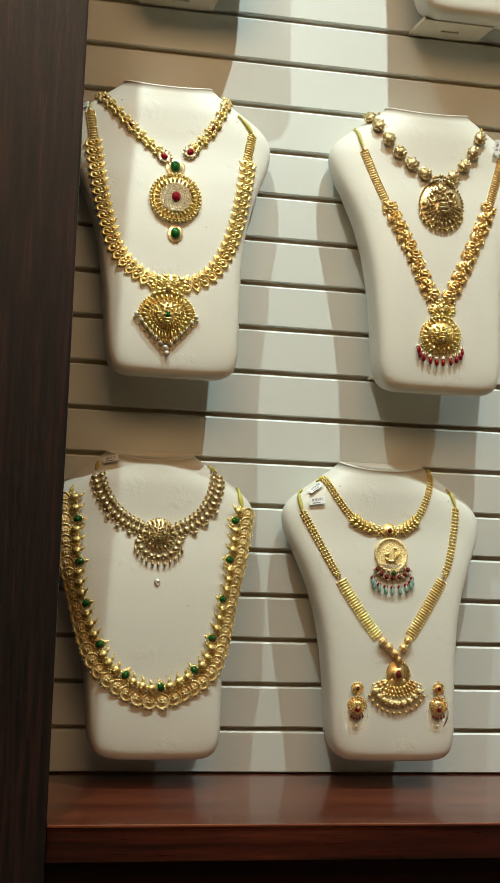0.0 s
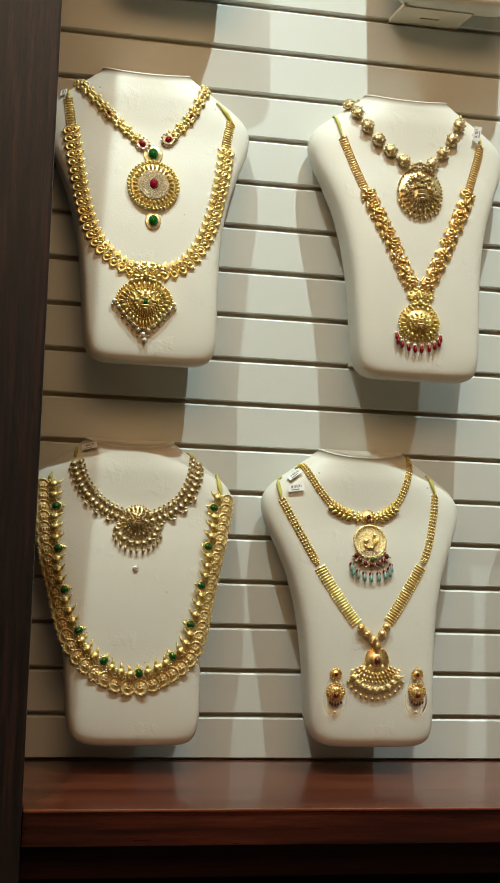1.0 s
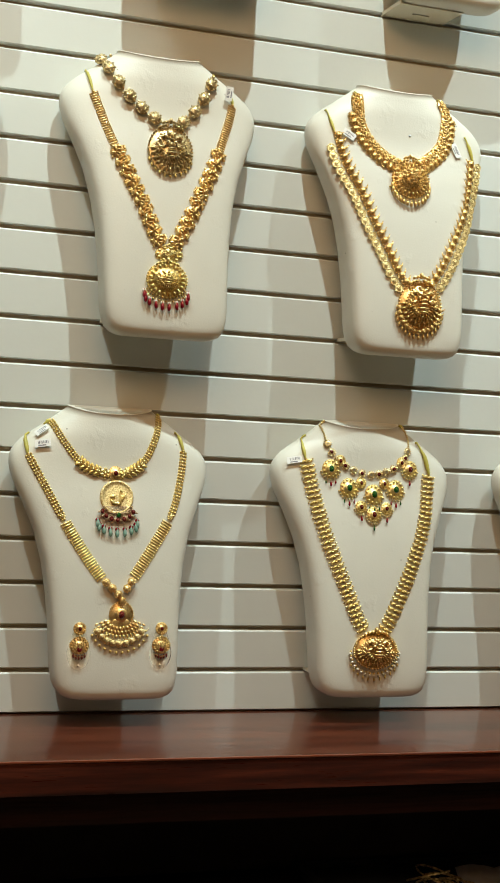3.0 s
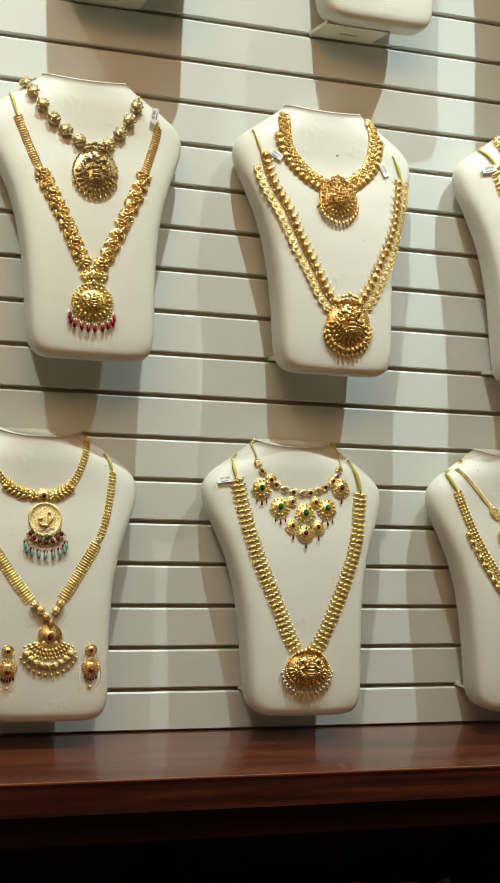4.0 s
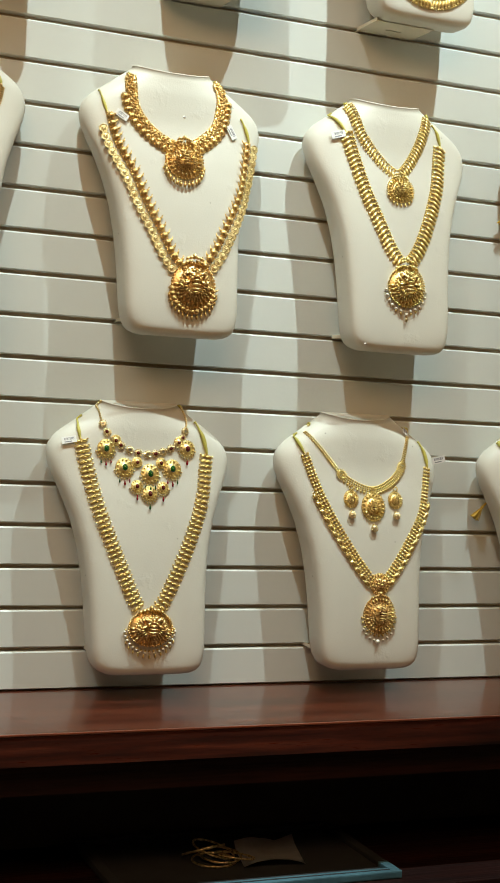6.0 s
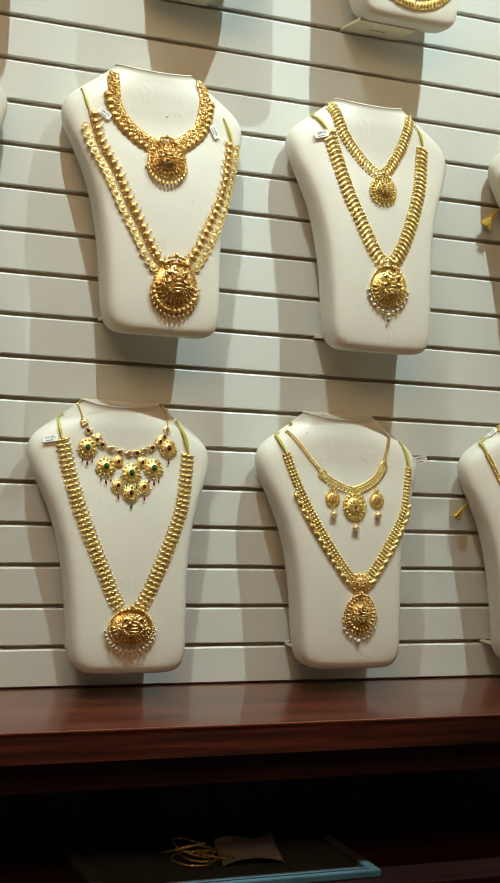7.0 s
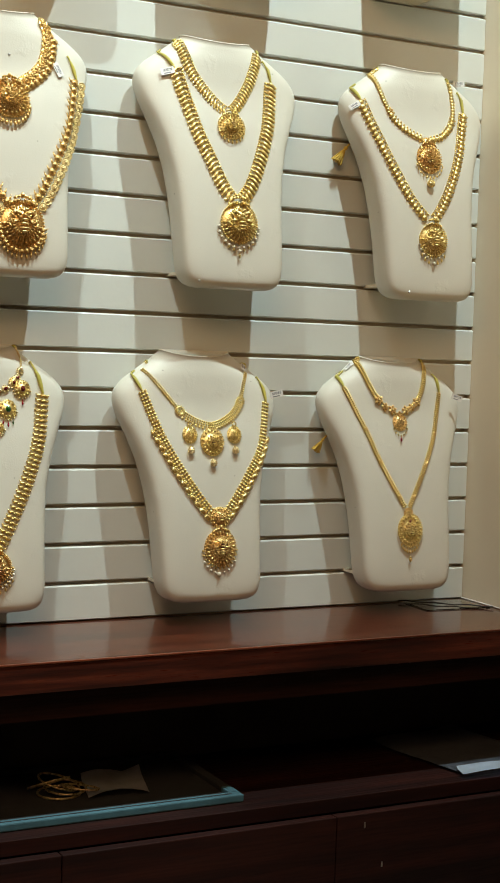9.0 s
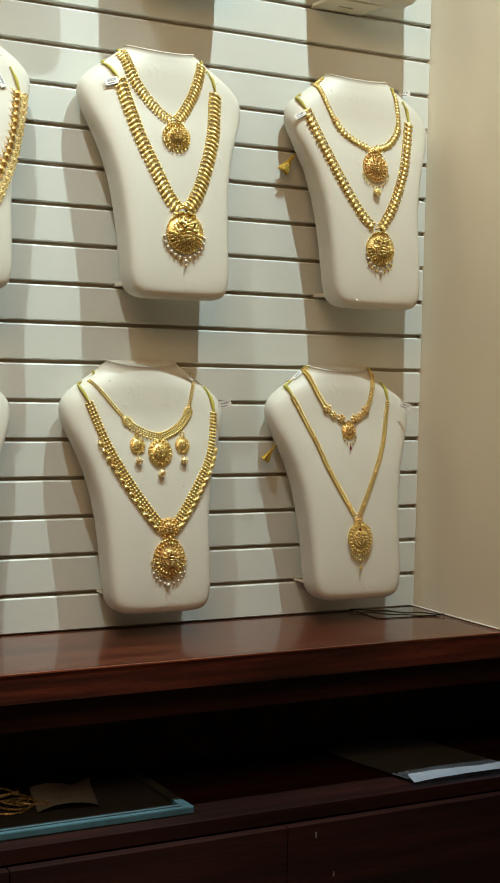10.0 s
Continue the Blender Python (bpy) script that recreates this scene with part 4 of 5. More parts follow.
n.pendant(Soup().lathe([(0.4 * MM, 2.6 * MM), (14 * MM, 2.4 * MM), (19.5 * MM, 1.8 * MM), (20.5 * MM, 3.0 * MM), (22.5 * MM, 2.6 * MM), (23 * MM, 0)], 40).mesh("pendant", COIN), -2, 267)
n.put("sprig", Soup().blob((-6 * MM, 0, 3 * MM), (4 * MM, 3 * MM, 2 * MM), 20).blob((5 * MM, -3 * MM, 3 * MM), (2 * MM, 8 * MM, 1.6 * MM), -12).blob((9 * MM, 0, 3 * MM), (1.6 * MM, 7 * MM, 1.5 * MM), -30).blob((0, -9 * MM, 3 * MM), (6 * MM, 2 * MM, 1.6 * MM), 0).blob((6 * MM, 8 * MM, 3 * MM), (2.5 * MM, 2.5 * MM, 2 * MM)).blob((-7 * MM, -7 * MM, 3 * MM), (2 * MM, 4 * MM, 1.6 * MM), 30).mesh("sprig", GOLD), n.face(-2, 267, 1.0 * MM))
cres = Soup().lathe([(1 * MM, 2.2 * MM), (14 * MM, 2.2 * MM), (20 * MM, 1.2 * MM), (21 * MM, 0)], 30, (0, -12 * MM, 0), (1.1, 0.62))
for i in range(9):
    a = 200 + 140 * i / 8
    cres.blob((20 * MM * math.cos(radians(a)), 14 * MM * math.sin(radians(a)), 3 * MM), (2.6 * MM, 1.7 * MM, 2 * MM), a + 90, 8, 4)
    cres.blob((25 * MM * math.cos(radians(a)), -4 * MM + 20 * MM * math.sin(radians(a)), 2.4 * MM), (1.8 * MM, 4.2 * MM, 1.6 * MM), a - 270, 8, 4)
n.put("crescent", cres.mesh("crescent", PAVE), n.face(-1, 258, 1 * MM))
n.fringe("oval_gem", GARNET, -1, 256, 23, 0.85, 7, 205, 335, 1.1, "gem", 5.0)
n.gem("oval_gem", EMERALD, 0, 243, 1.2, 5.0)
n.fringe("drop", TEAL, -1, 241, 27, 0.50, 9, 185, 355, 2.1, "aqua_drop", 1.0, RUBY)
n.cord(0, [(-97, 358)], 2.0), n.cord(1, [(56, 380)], 1.8)
n.tag(-101, 349, 28, 4, 20, 9), n.tag(-101, 333, 6, 4, 21, 10)

n = Necklace("low", 1, "long gold ladder-link necklace with a teardrop and fan pendant", [(-120, 319), (-100, 283), (-79, 246), (-54, 206), (-25, 166), (-7, 148), (6, 140), (24, 164), (50, 205), (76, 251), (88, 297), (92, 332)], GOLD)
n.links("triple", 4.4, 0.0, 0.21, 1.08), n.links("triple", 4.4, 0.79, 1.0, 1.08)
n.links("floret", 7.0, 0.205, 0.225, 1.1, 0.5, name="flower_link"), n.links("floret", 7.0, 0.775, 0.795, 1.1, 0.5, name="flower_link")
n.links("bar", 3.7, 0.23, 0.43, 1.2), n.links("bar", 3.7, 0.57, 0.77, 1.2)
for s in (0.445, 0.47, 0.495, 0.53, 0.555):
    n.put("flower_bead", lib("antique_bead", RICH), n.along(n.run(s), 0.5 * MM), 1.15)
n.pendant(medal(RICH, 16.5 * MM, 1.0, 20, 1, 0, 0.25), 7, 113, name="teardrop", size=(1, 1.12, 1))
n.put("teardrop_tip", Soup().blob((0, 0, 2 * MM), (5 * MM, 7 * MM, 3 * MM), 0, 10, 5).ring(6 * MM, 10, 0.9 * MM, (0, 0, 3 * MM), (0.9, 1.2)).mesh("teardrop_tip", RICH), n.face(7, 131, 1 * MM))
n.gem("oval_gem", GARNET, 7, 113, 1.6, 5.0)
fan = Soup()
for ring_r, k, size in ((20, 11, 2.3), (26, 14, 2.2), (32, 17, 2.0)):
    for i in range(k):
        a = 205 + 130 * i / (k - 1)
        fan.blob((ring_r * 1.1 * MM * math.cos(radians(a)), ring_r * 0.85 * MM * math.sin(radians(a)), 2.4 * MM), (size * 1.4 * MM, size * 0.8 * MM, size * 0.8 * MM), a, 8, 4)
fan.lathe([(2 * MM, 2 * MM), (16 * MM, 2 * MM), (22 * MM, 1.4 * MM), (23 * MM, 0)], 36, (0, -14 * MM, 0), (1.1, 0.5))
n.put("fan", fan.mesh("fan", RICH), n.face(6, 112, 0))
n.fringe("mango", PALE, 6, 110, 35, 0.98, 9, 212, 328, 1.2, "shell", 1.5)
n.fringe("ball", GOLD, 6, 106, 42, 1.0, 12, 208, 332, 2.1, "bead", 2.0)
n.cord(0, [(-122, 335), (-121, 346)], 2.2), n.cord(1, [(86, 350), (80, 356)], 1.8)

# third column, middle row
n = Necklace("mid", 2, "reddish gold choker of thick worked links with a round pendant", [(-78, 366), (-76, 325), (-59, 297), (-33, 277), (0, 268), (29, 283), (52, 308), (60, 350), (52, 372)], RICH)
n.links("lump", 9.0, 0.0, 0.475, 1.4, 0.3, 0, "worked_link", seeds=5), n.links("lump", 9.0, 0.54, 1.0, 1.4, 0.3, 0, "worked_link", seeds=5)
n.links("mango", 8.4, 0.10, 0.90, 1.25, 0.2, -9.0, "mango"), n.links("ball", 4.4, 0.05, 0.95, 1.4, 1.0, 8.0, "bead")
n.pendant(medal(RICH, 29 * MM, 0.95, 20, 3, 26, 0.40, 21, 0.9), -1, 250)
n.fringe("spike", RICH, -1, 246, 29, 0.95, 15, 185, 355, 1.7, "petal", 2.0)
n.fringe("ball", GOLD, -1, 246, 32, 1.0, 13, 195, 345, 1.5, "bead", 1.5)
n.cord(0, [(-78, 372)], 1.6), n.cord(1, [(50, 376)], 1.6)
n.tag(74, 302, -62, 3, 21, 10)

n = Necklace("mid", 2, "long reddish gold coin and mango necklace with a large temple pendant", [(-112, 308), (-101, 267), (-78, 225), (-59, 183), (-38, 145), (-18, 109), (12, 84), (42, 112), (69, 164), (90, 216), (104, 290)], RICH)
n.links("coin", 11.2, 0.03, 0.455, 0.84, 1.8, -10.5, "coin", seeds=3, lean=6, material=COIN), n.links("coin", 11.2, 0.56, 1.0, 0.84, 1.8, -9.5, "coin", seeds=3, lean=8, material=COIN)
n.links("mango", 11.2, 0.0, 0.475, 1.3, 0.8, 5.0, "mango"), n.links("mango", 11.2, 0.55, 1.0, 1.3, 0.8, 5.0, "mango")
n.links("ball", 4.7, 0.0, 0.475, 1.5, 2.0, -1.0, "bead"), n.links("ball", 4.7, 0.55, 1.0, 1.5, 2.0, -1.0, "bead")
n.pendant(medal(RICH, 33 * MM, 1.02, 22, 3, 34, 0.42, 31, 1.0), 13, 72)
n.fringe("mango", RICH, 13, 66, 31, 1.0, 15, 180, 360, 1.05, "petal", 2.5)
n.fringe("spike", RICH, 13, 66, 36, 1.0, 15, 190, 350, 1.4, "drop", 1.5, PALE)
n.cord(0, [(-117, 325), (-121, 342)], 1.7), n.cord(1, [(98, 310), (90, 326)], 1.9)
n.tag(-92, 306, -32, 4, 20, 10)

# third column, low row
n = Necklace("low", 2, "pale gold bib necklace with green and red stone drops", [(-74, 384), (-68, 352), (-53, 331), (-28, 317), (0, 312), (27, 319), (48, 333), (58, 358), (54, 380)], PALE)
n.links("ball", 3.2, 0.0, 0.16, 1.7, 1.0, name="bead"), n.links("ball", 3.2, 0.84, 1.0, 1.7, 1.0, name="bead")
n.links("cluster", 12.5, 0.15, 0.85, 1.05, 0.5, name="stone_setting")
n.links("oval_gem", 25.0, 0.17, 0.83, 1.0, 2.0, 0, "gem", material=GARNET)
for u, h, r in ((-64, 318, 13), (-37, 292, 13.5), (1, 284, 14), (35, 292, 13.5), (58, 322, 12), (-19, 266, 9), (20, 265, 9), (0, 256, 11), (-50, 330, 8), (45, 331, 8), (-18, 300, 8), (18, 300, 8)):
    n.pendant(medal(GOLD, r * MM, 1.05, 11, 2, 0, 0.36, int(r)), u, h, 1.5, name="medallion")
    n.put("gem", lib("oval_gem", EMERALD if r > 12 else GARNET), n.face(u, h, (1.5 + 0.30 * r) * MM), 0.115 * r)
    if r > 8:
        n.fringe("ball", PALE, u, h, r + 1.5, 1.05, 9, 195, 345, 1.5, "bead", 1.5)
        for d in (-0.55, 0.0, 0.55) if r > 12 else (0.0,):
            green_drop = abs(u) < 3 or d * u > 0
            n.put("stone_drop", lib("drop", EMERALD if green_drop else RUBY), n.face(u + d * r, h - r * (1.28 - 0.25 * abs(d)), 1.0 * MM), 1.25 if d == 0 else 0.95)
n.cord(0, [(-76, 388)], 1.7), n.cord(1, [(52, 386)], 1.7)

n = Necklace("low", 2, "long gold three-row link necklace with a pearl-fringed dome pendant", [(-100, 330), (-88, 278), (-74, 231), (-56, 185), (-36, 139), (-19, 102), (1, 84), (21, 104), (44, 151), (64, 198), (81, 249), (90, 316)], GOLD)
n.links("lozenge", 7.4, 0.0, 0.465, (1.8, 1.45, 1.6)), n.links("lozenge", 7.4, 0.535, 1.0, (1.8, 1.45, 1.6))
n.pendant(medal(RICH, 33 * MM, 0.78, 24, 3, 30, 0.42, 41, 0.35), 2, 68)
n.fringe("ball", GOLD, 2, 66, 36, 0.85, 19, 180, 360, 1.9, "bead", 2.0)
n.fringe("ball", PEARL, 2, 66, 37.5, 0.88, 17, 185, 355, 2.2, "pearl", 2.5)
n.fringe("spike", GOLD, 2, 65, 39, 0.90, 11, 205, 335, 1.1, "drop", 1.5)
n.cord(0, [(-102, 345), (-100, 364)], 1.9), n.cord(1, [(84, 340), (72, 362)], 2.4)
n.tag(-115, 327, 4, 4, 21, 10)

# fourth column, middle row
n = Necklace("mid", 3, "bright yellow gold chevron-link necklace with a small dome pendant", [(-76, 372), (-62, 331), (-42, 303), (-18, 279), (3, 270), (23, 290), (41, 322), (57, 366)], GOLD)
n.links("chevron", 5.8, 0.0, 0.485, (1.25, 1.35, 1.2)), n.links("chevron", 5.8, 0.515, 1.0, (1.25, 1.35, 1.2))
n.links("ball", 3.6, 0.0, 0.485, 1.4, 1.0, 8.5, "bead"), n.links("ball", 3.6, 0.515, 1.0, 1.4, 1.0, 8.5, "bead")
n.pendant(medal(GOLD, 23 * MM, 0.9, 20, 3, 4, 0.42, 51, 1.2), 3, 247)
n.gem("oval_gem", RUBY, 4, 250, 0.9, 8.5)
n.fringe("spike", GOLD, 3, 246, 22, 0.95, 9, 195, 345, 1.15, "drop", 1.5, PALE)
n.cord(0, [(-77, 377)], 1.8), n.cord(1, [(58, 374)], 1.8)

n = Necklace("mid", 3, "long bright yellow gold chevron-link necklace with a large dome pendant", [(-85, 328), (-72, 286), (-56, 238), (-34, 192), (-12, 150), (10, 131), (33, 156), (54, 207), (70, 263), (78, 324)], GOLD)
n.links("chevron", 7.2, 0.0, 0.485, (1.6, 1.65, 1.5)), n.links("chevron", 7.2, 0.515, 1.0, (1.6, 1.65, 1.5))
n.links("ball", 4.5, 0.0, 0.485, 1.7, 1.2, 10.5, "bead"), n.links("ball", 4.5, 0.515, 1.0, 1.7, 1.2, 10.5, "bead")
n.pendant(medal(GOLD, 31 * MM, 1.0, 24, 3, 30, 0.42, 61, 1.5), 10, 99)
n.fringe("ball", GOLD, 10, 97, 29, 1.0, 15, 185, 355, 1.6, "bead", 2.5)
n.fringe("ball", PEARL, 10, 96, 34, 1.02, 13, 185, 355, 2.6, "pearl", 2.5)
n.fringe("spike", GOLD, 10, 95, 31, 1.12, 9, 205, 335, 1.2, "drop", 1.5)
n.gem("ball", PEARL, 11, 57, 3.0, 3.0), n.gem("spike", ANTIQUE, 11, 53, 1.6, 2.0)
n.cord(0, [(-97, 345), (-112, 358)], 1.9), n.cord(1, [(74, 344), (64, 358)], 1.9)
n.tag(-97, 322, 14, 4, 22, 11)

# fourth column, low row
n = Necklace("low", 3, "gold collar necklace with three hanging oval pendants", [(-108, 365), (-87, 342), (-56, 306), (-35, 285), (4, 271), (37, 283), (57, 305), (68, 339), (76, 362)], GOLD)
n.links("twin", 3.4, 0.06, 0.34, 1.0), n.links("twin", 3.4, 0.76, 0.96, 1.0)
n.links("triple", 3.4, 0.33, 0.77, 1.0, 0.5, 1.0), n.links("round_link", 5.0, 0.35, 0.75, 0.9, 0.8, -5.0)
for s in (0.33, 0.765):
    n.put("medallion", lib("bezel", GOLD), n.along(n.run(s), 1.0 * MM), 1.9)
for u, h, r in ((-31, 257, 12.5), (6, 246, 20), (45, 257, 12.5)):
    n.pendant(medal(GOLD, r * MM, 1.12, 16, 2, 8, 0.34, int(r)), u, h)
    n.put("bail", Soup().ring(2.6 * MM, 8, 1.1 * MM, (0, 0, 2 * MM)).mesh("bail", GOLD), n.face(u, h + r * 1.12 + 2.5, 1 * MM), 1.3)
    n.put("bead", lib("ball", GOLD), n.face(u, h - r * 1.12 - 4, 1.5 * MM), 1.6)
    n.put("drop_bead", lib("antique_bead", PALE), n.face(u, h - r * 1.12 - 10, 0), 1.15)
n.gem("oval_gem", GARNET, 6, 244, 1.1, 6.5)
n.cord(0, [(-110, 367)], 2.2), n.cord(1, [(75, 368)], 2.2)
n.tag(69, 362, 70, 3, 13, 10)

n = Necklace("low", 3, "long gold paisley-edged chain with a flower and pear pendant", [(-104, 323), (-81, 263), (-58, 220), (-29, 176), (-4, 144), (15, 128), (38, 152), (68, 196), (95, 243), (108, 309)], GOLD)
n.links("triple", 5.4, 0.0, 0.50, 1.4), n.links("triple", 5.4, 0.53, 1.0, 1.4)
n.links("paisley", 12.5, 0.13, 0.48, 1.6, 0.4, -9.5, "paisley"), n.links("paisley", 12.5, 0.53, 0.87, 1.6, 0.4, -9.5, "paisley")
n.pendant(medal(RICH, 17 * MM, 1.0, 14, 3, 12, 0.36, 71), 15, 130, name="flower")
n.pendant(medal(RICH, 27 * MM, 1.08, 22, 3, 10, 0.36, 72, 0.4), 14, 84)
n.gem("pear", GARNET, 15, 88, 1.5, 10.0)
n.fringe("ball", GOLD, 14, 83, 29, 1.05, 13, 185, 355, 1.8, "bead", 2.0)
n.fringe("ball", PEARL, 14, 80, 30, 1.15, 9, 210, 330, 2.0, "pearl", 2.0)
n.gem("ball", PEARL, 12, 44, 3.4, 3.0)
n.cord(0, [(-112, 340), (-116, 352)], 2.2), n.cord(1, [(104, 330), (94, 348)], 2.2)
n.tag(120, 322, 14, 6, 22, 11, out=-68)

# fifth column, middle row
n = Necklace("mid", 4, "yellow gold round-link collar necklace with a pear pendant", [(-84, 376), (-76, 343), (-61, 309), (-42, 284), (-11, 268), (12, 264), (42, 274), (64, 304), (64, 349), (60, 366)], GOLD)
n.links("round_link", 5.2, 0.0, 0.28, 1.3), n.links("round_link", 5.2, 0.78, 1.0, 1.3)
n.links("round_link", 7.0, 0.28, 0.48, 1.75, 0.5), n.links("round_link", 7.0, 0.52, 0.78, 1.75, 0.5)
n.put("flower_link", lib("floret", RICH), n.along(n.run(0.27), 1.0 * MM), 1.6)
n.pendant(medal(RICH, 9 * MM, 0.8, 10, 2, 8, 0.4, 80), 12, 260, name="connector", size=(1.4, 1.1, 1))
n.pendant(medal(RICH, 24 * MM, 1.08, 18, 3, 16, 0.34, 81, 0.3), 10, 232)
n.gem("oval_gem", RUBY, 9, 240, 0.8, 6.0)
n.fringe("spike", GOLD, 10, 229, 26, 1.05, 11, 195, 345, 1.05, "drop", 1.5, PALE)
n.put("drop_bead", lib("antique_bead", GOLD), n.face(9, 190, 0), 1.35)
n.cord(0, [(-85, 378)], 1.9), n.cord(1, [(58, 372)], 1.9)
n.tag(108, 375, 4, 14, 21, 10, out=-14)

n = Necklace("mid", 4, "long yellow gold round-link necklace with a dome pendant", [(-108, 319), (-85, 266), (-59, 214), (-30, 166), (-10, 143), (9, 130), (29, 151), (51, 192), (71, 245), (88, 316)], GOLD)
n.links("round_link", 8.2, 0.0, 0.485, 2.0, 0.3, -1.5), n.links("round_link", 8.2, 0.515, 1.0, 2.0, 0.3, -1.5)
n.links("ball", 4.1, 0.0, 0.485, 1.6, 1.2, 7.0, "bead"), n.links("ball", 4.1, 0.515, 1.0, 1.6, 1.2, 7.0, "bead")
n.pendant(medal(GOLD, 27 * MM, 1.0, 24, 3, 30, 0.40, 91, 1.5), 11, 97)
n.fringe("ball", GOLD, 11, 95, 25, 1.05, 13, 185, 355, 1.6, "bead", 2.0)
n.fringe("ball", PEARL, 11, 94, 26.5, 1.08, 10, 190, 350, 2.3, "pearl", 2.5)
n.fringe("spike", GOLD, 11, 92, 27, 1.14, 7, 215, 325, 1.2, "drop", 1.5)
n.gem("ball", PEARL, 12, 59, 3.2, 3.0)
n.cord(0, [(-116, 335), (-122, 346)], 2.2), n.cord(1, [(86, 338), (78, 352)], 2.0)
n.tag(-118, 308, 26, 4, 20, 9)

# fifth column, low row
n = Necklace("low", 4, "fine gold chain necklace with a small floral centre", [(-73, 383), (-68, 362), (-56, 336), (-34, 307), (-3, 297), (23, 305), (42, 329), (53, 369), (52, 378)], GOLD)
n.links("twin", 3.5, 0.0, 0.34, 1.45), n.links("twin", 3.5, 0.70, 1.0, 1.45)
for s, k in ((0.33, 2.1), (0.39, 1.7), (0.445, 2.0), (0.555, 2.0), (0.61, 1.7), (0.67, 2.1)):
    n.put("flower_link", lib("floret", RICH), n.along(n.run(s), 0.8 * MM), k)
    n.put("drop", lib("spike", GOLD), n.face(n.uh(n.run(s))[0] / MM, n.uh(n.run(s))[1] / MM - 5, 0.5 * MM), 0.9)
n.pendant(medal(RICH, 14 * MM, 1.1, 12, 2, 10, 0.36, 95, 0.6), -3, 279)
n.fringe("spike", GOLD, -3, 274, 13, 1.2, 7, 195, 345, 0.95, "drop", 1.0, EMERALD)
n.gem("spike", RUBY, -4, 253, 1.3, 1.5)
n.cord(0, [(-75, 387)], 2.0), n.cord(1, [(50, 384)], 1.8)
n.tag(-86, 368, 22, 3, 19, 8)

n = Necklace("low", 4, "long slim gold chain with an oval pendant", [(-103, 335), (-69, 265), (-47, 216), (-15, 161), (2, 138), (17, 160), (46, 218), (65, 265), (81, 329)], GOLD)
n.links("twin", 3.6, 0.0, 0.49, 1.35), n.links("twin", 3.6, 0.51, 1.0, 1.35)
for s in (0.17, 0.30, 0.445, 0.555, 0.70, 0.83):
    n.put("round_bead", lib("antique_bead", RICH), n.along(n.run(s), -0.5 * MM), 0.75)
n.pendant(medal(RICH, 9 * MM, 1.0, 12, 2, 6, 0.36, 97), 4, 130, name="knob")
n.pendant(medal(GOLD, 24 * MM, 1.15, 20, 2, 8, 0.28, 98), 6, 102)
n.gem("oval_gem", GARNET, 7, 97, 1.1, 5.0), n.gem("oval_gem", GARNET, 5, 117, 0.9, 5.0)
n.fringe("ball", PALE, 6, 96, 20, 1.15, 11, 195, 345, 2.0, "bead", 2.0)
n.fringe("spike", GOLD, 5, 92, 19, 1.2, 9, 210, 330, 1.2, "drop", 1.5)
n.gem("ball", PALE, 5, 66, 2.6, 3.0), n.gem("spike", GOLD, 5, 58, 1.8, 2.0)
n.cord(0, [(-107, 350), (-108, 360)], 2.2), n.cord(1, [(78, 350), (70, 360)], 2.0)
n.tag(108, 322, -18, 6, 20, 10, out=-70)

# top row: the lower ends of necklaces on the high busts
n = Necklace("top", 3, "round gold coin necklace low on a high bust", [(-76, 220), (-74, 120), (-62, 62), (-34, 36), (0, 28), (34, 36), (62, 62), (74, 120), (76, 220)], GOLD)
n.links("chevron", 5.2, 0.0, 1.0, 1.55)
n.links("ball", 3.6, 0.0, 1.0, 1.5, 1.0, -10.0, "bead")
n.cord(0, [(-74, 300), (-70, 360)], 1.8), n.cord(1, [(74, 300), (70, 360)], 1.8)


# ---- earrings on clear stands ----
def earring(u, h):
    n = Necklace("low", 1, "gold earring with a red stone on a clear acrylic stand", [(u, h + 20), (u, h)], RICH, "earring")
    tagged(n.thing, "", "earring", "earrings on the bust")
    plate = Soup()
    prof = []
    for j in range(28):
        a = 2 * math.pi * j / 28
        w = 15.5 if math.sin(a) < 0 else 15.5 * (1 - 0.55 * math.sin(a))
        prof.append((w * math.cos(a) * MM, (-12 + (26 if math.sin(a) < 0 else 44) * math.sin(a) * 0.9) * MM))
    plate.grid([[(x * 0.3, y * 0.3 - 8 * MM, 2.6 * MM) for x, y in prof], [(x, y, 2.6 * MM) for x, y in prof], [(x * 1.02, y * 1.02, 1.6 * MM) for x, y in prof], [(x, y, 0.6 * MM) for x, y in prof], [(x * 0.3, y * 0.3 - 8 * MM, 0.6 * MM) for x, y in prof]])
    ob = n.put("stand", plate.mesh("stand", ACRYLIC), n.face(u, h, 0.3 * MM))
    ob["label"] = "clear acrylic teardrop stand"
    ob.visible_shadow = False
    n.pendant(medal(RICH, 8.5 * MM, 1.0, 12, 2, 0, 0.3, 5), u, h + 18, 3.5, name="stud")
    n.gem("oval_gem", GARNET, u, h + 18, 0.9, 6.5)
    n.pendant(medal(RICH, 13 * MM, 0.85, 14, 2, 8, 0.4, 6, 0.4), u, h - 4, 3.5, name="bell")
    n.gem("oval_gem", RUBY, u, h - 8, 1.3, 8.0)
    n.fringe("spike", GARNET, u, h - 8, 10, 0.9, 5, 225, 315, 1.2, "drop", 4.0, GOLD)
    n.put("pearl", lib("ball", PEARL), n.face(u, h - 30, 3 * MM), 1.8)


earring(-48, 77)
earring(62, 78)


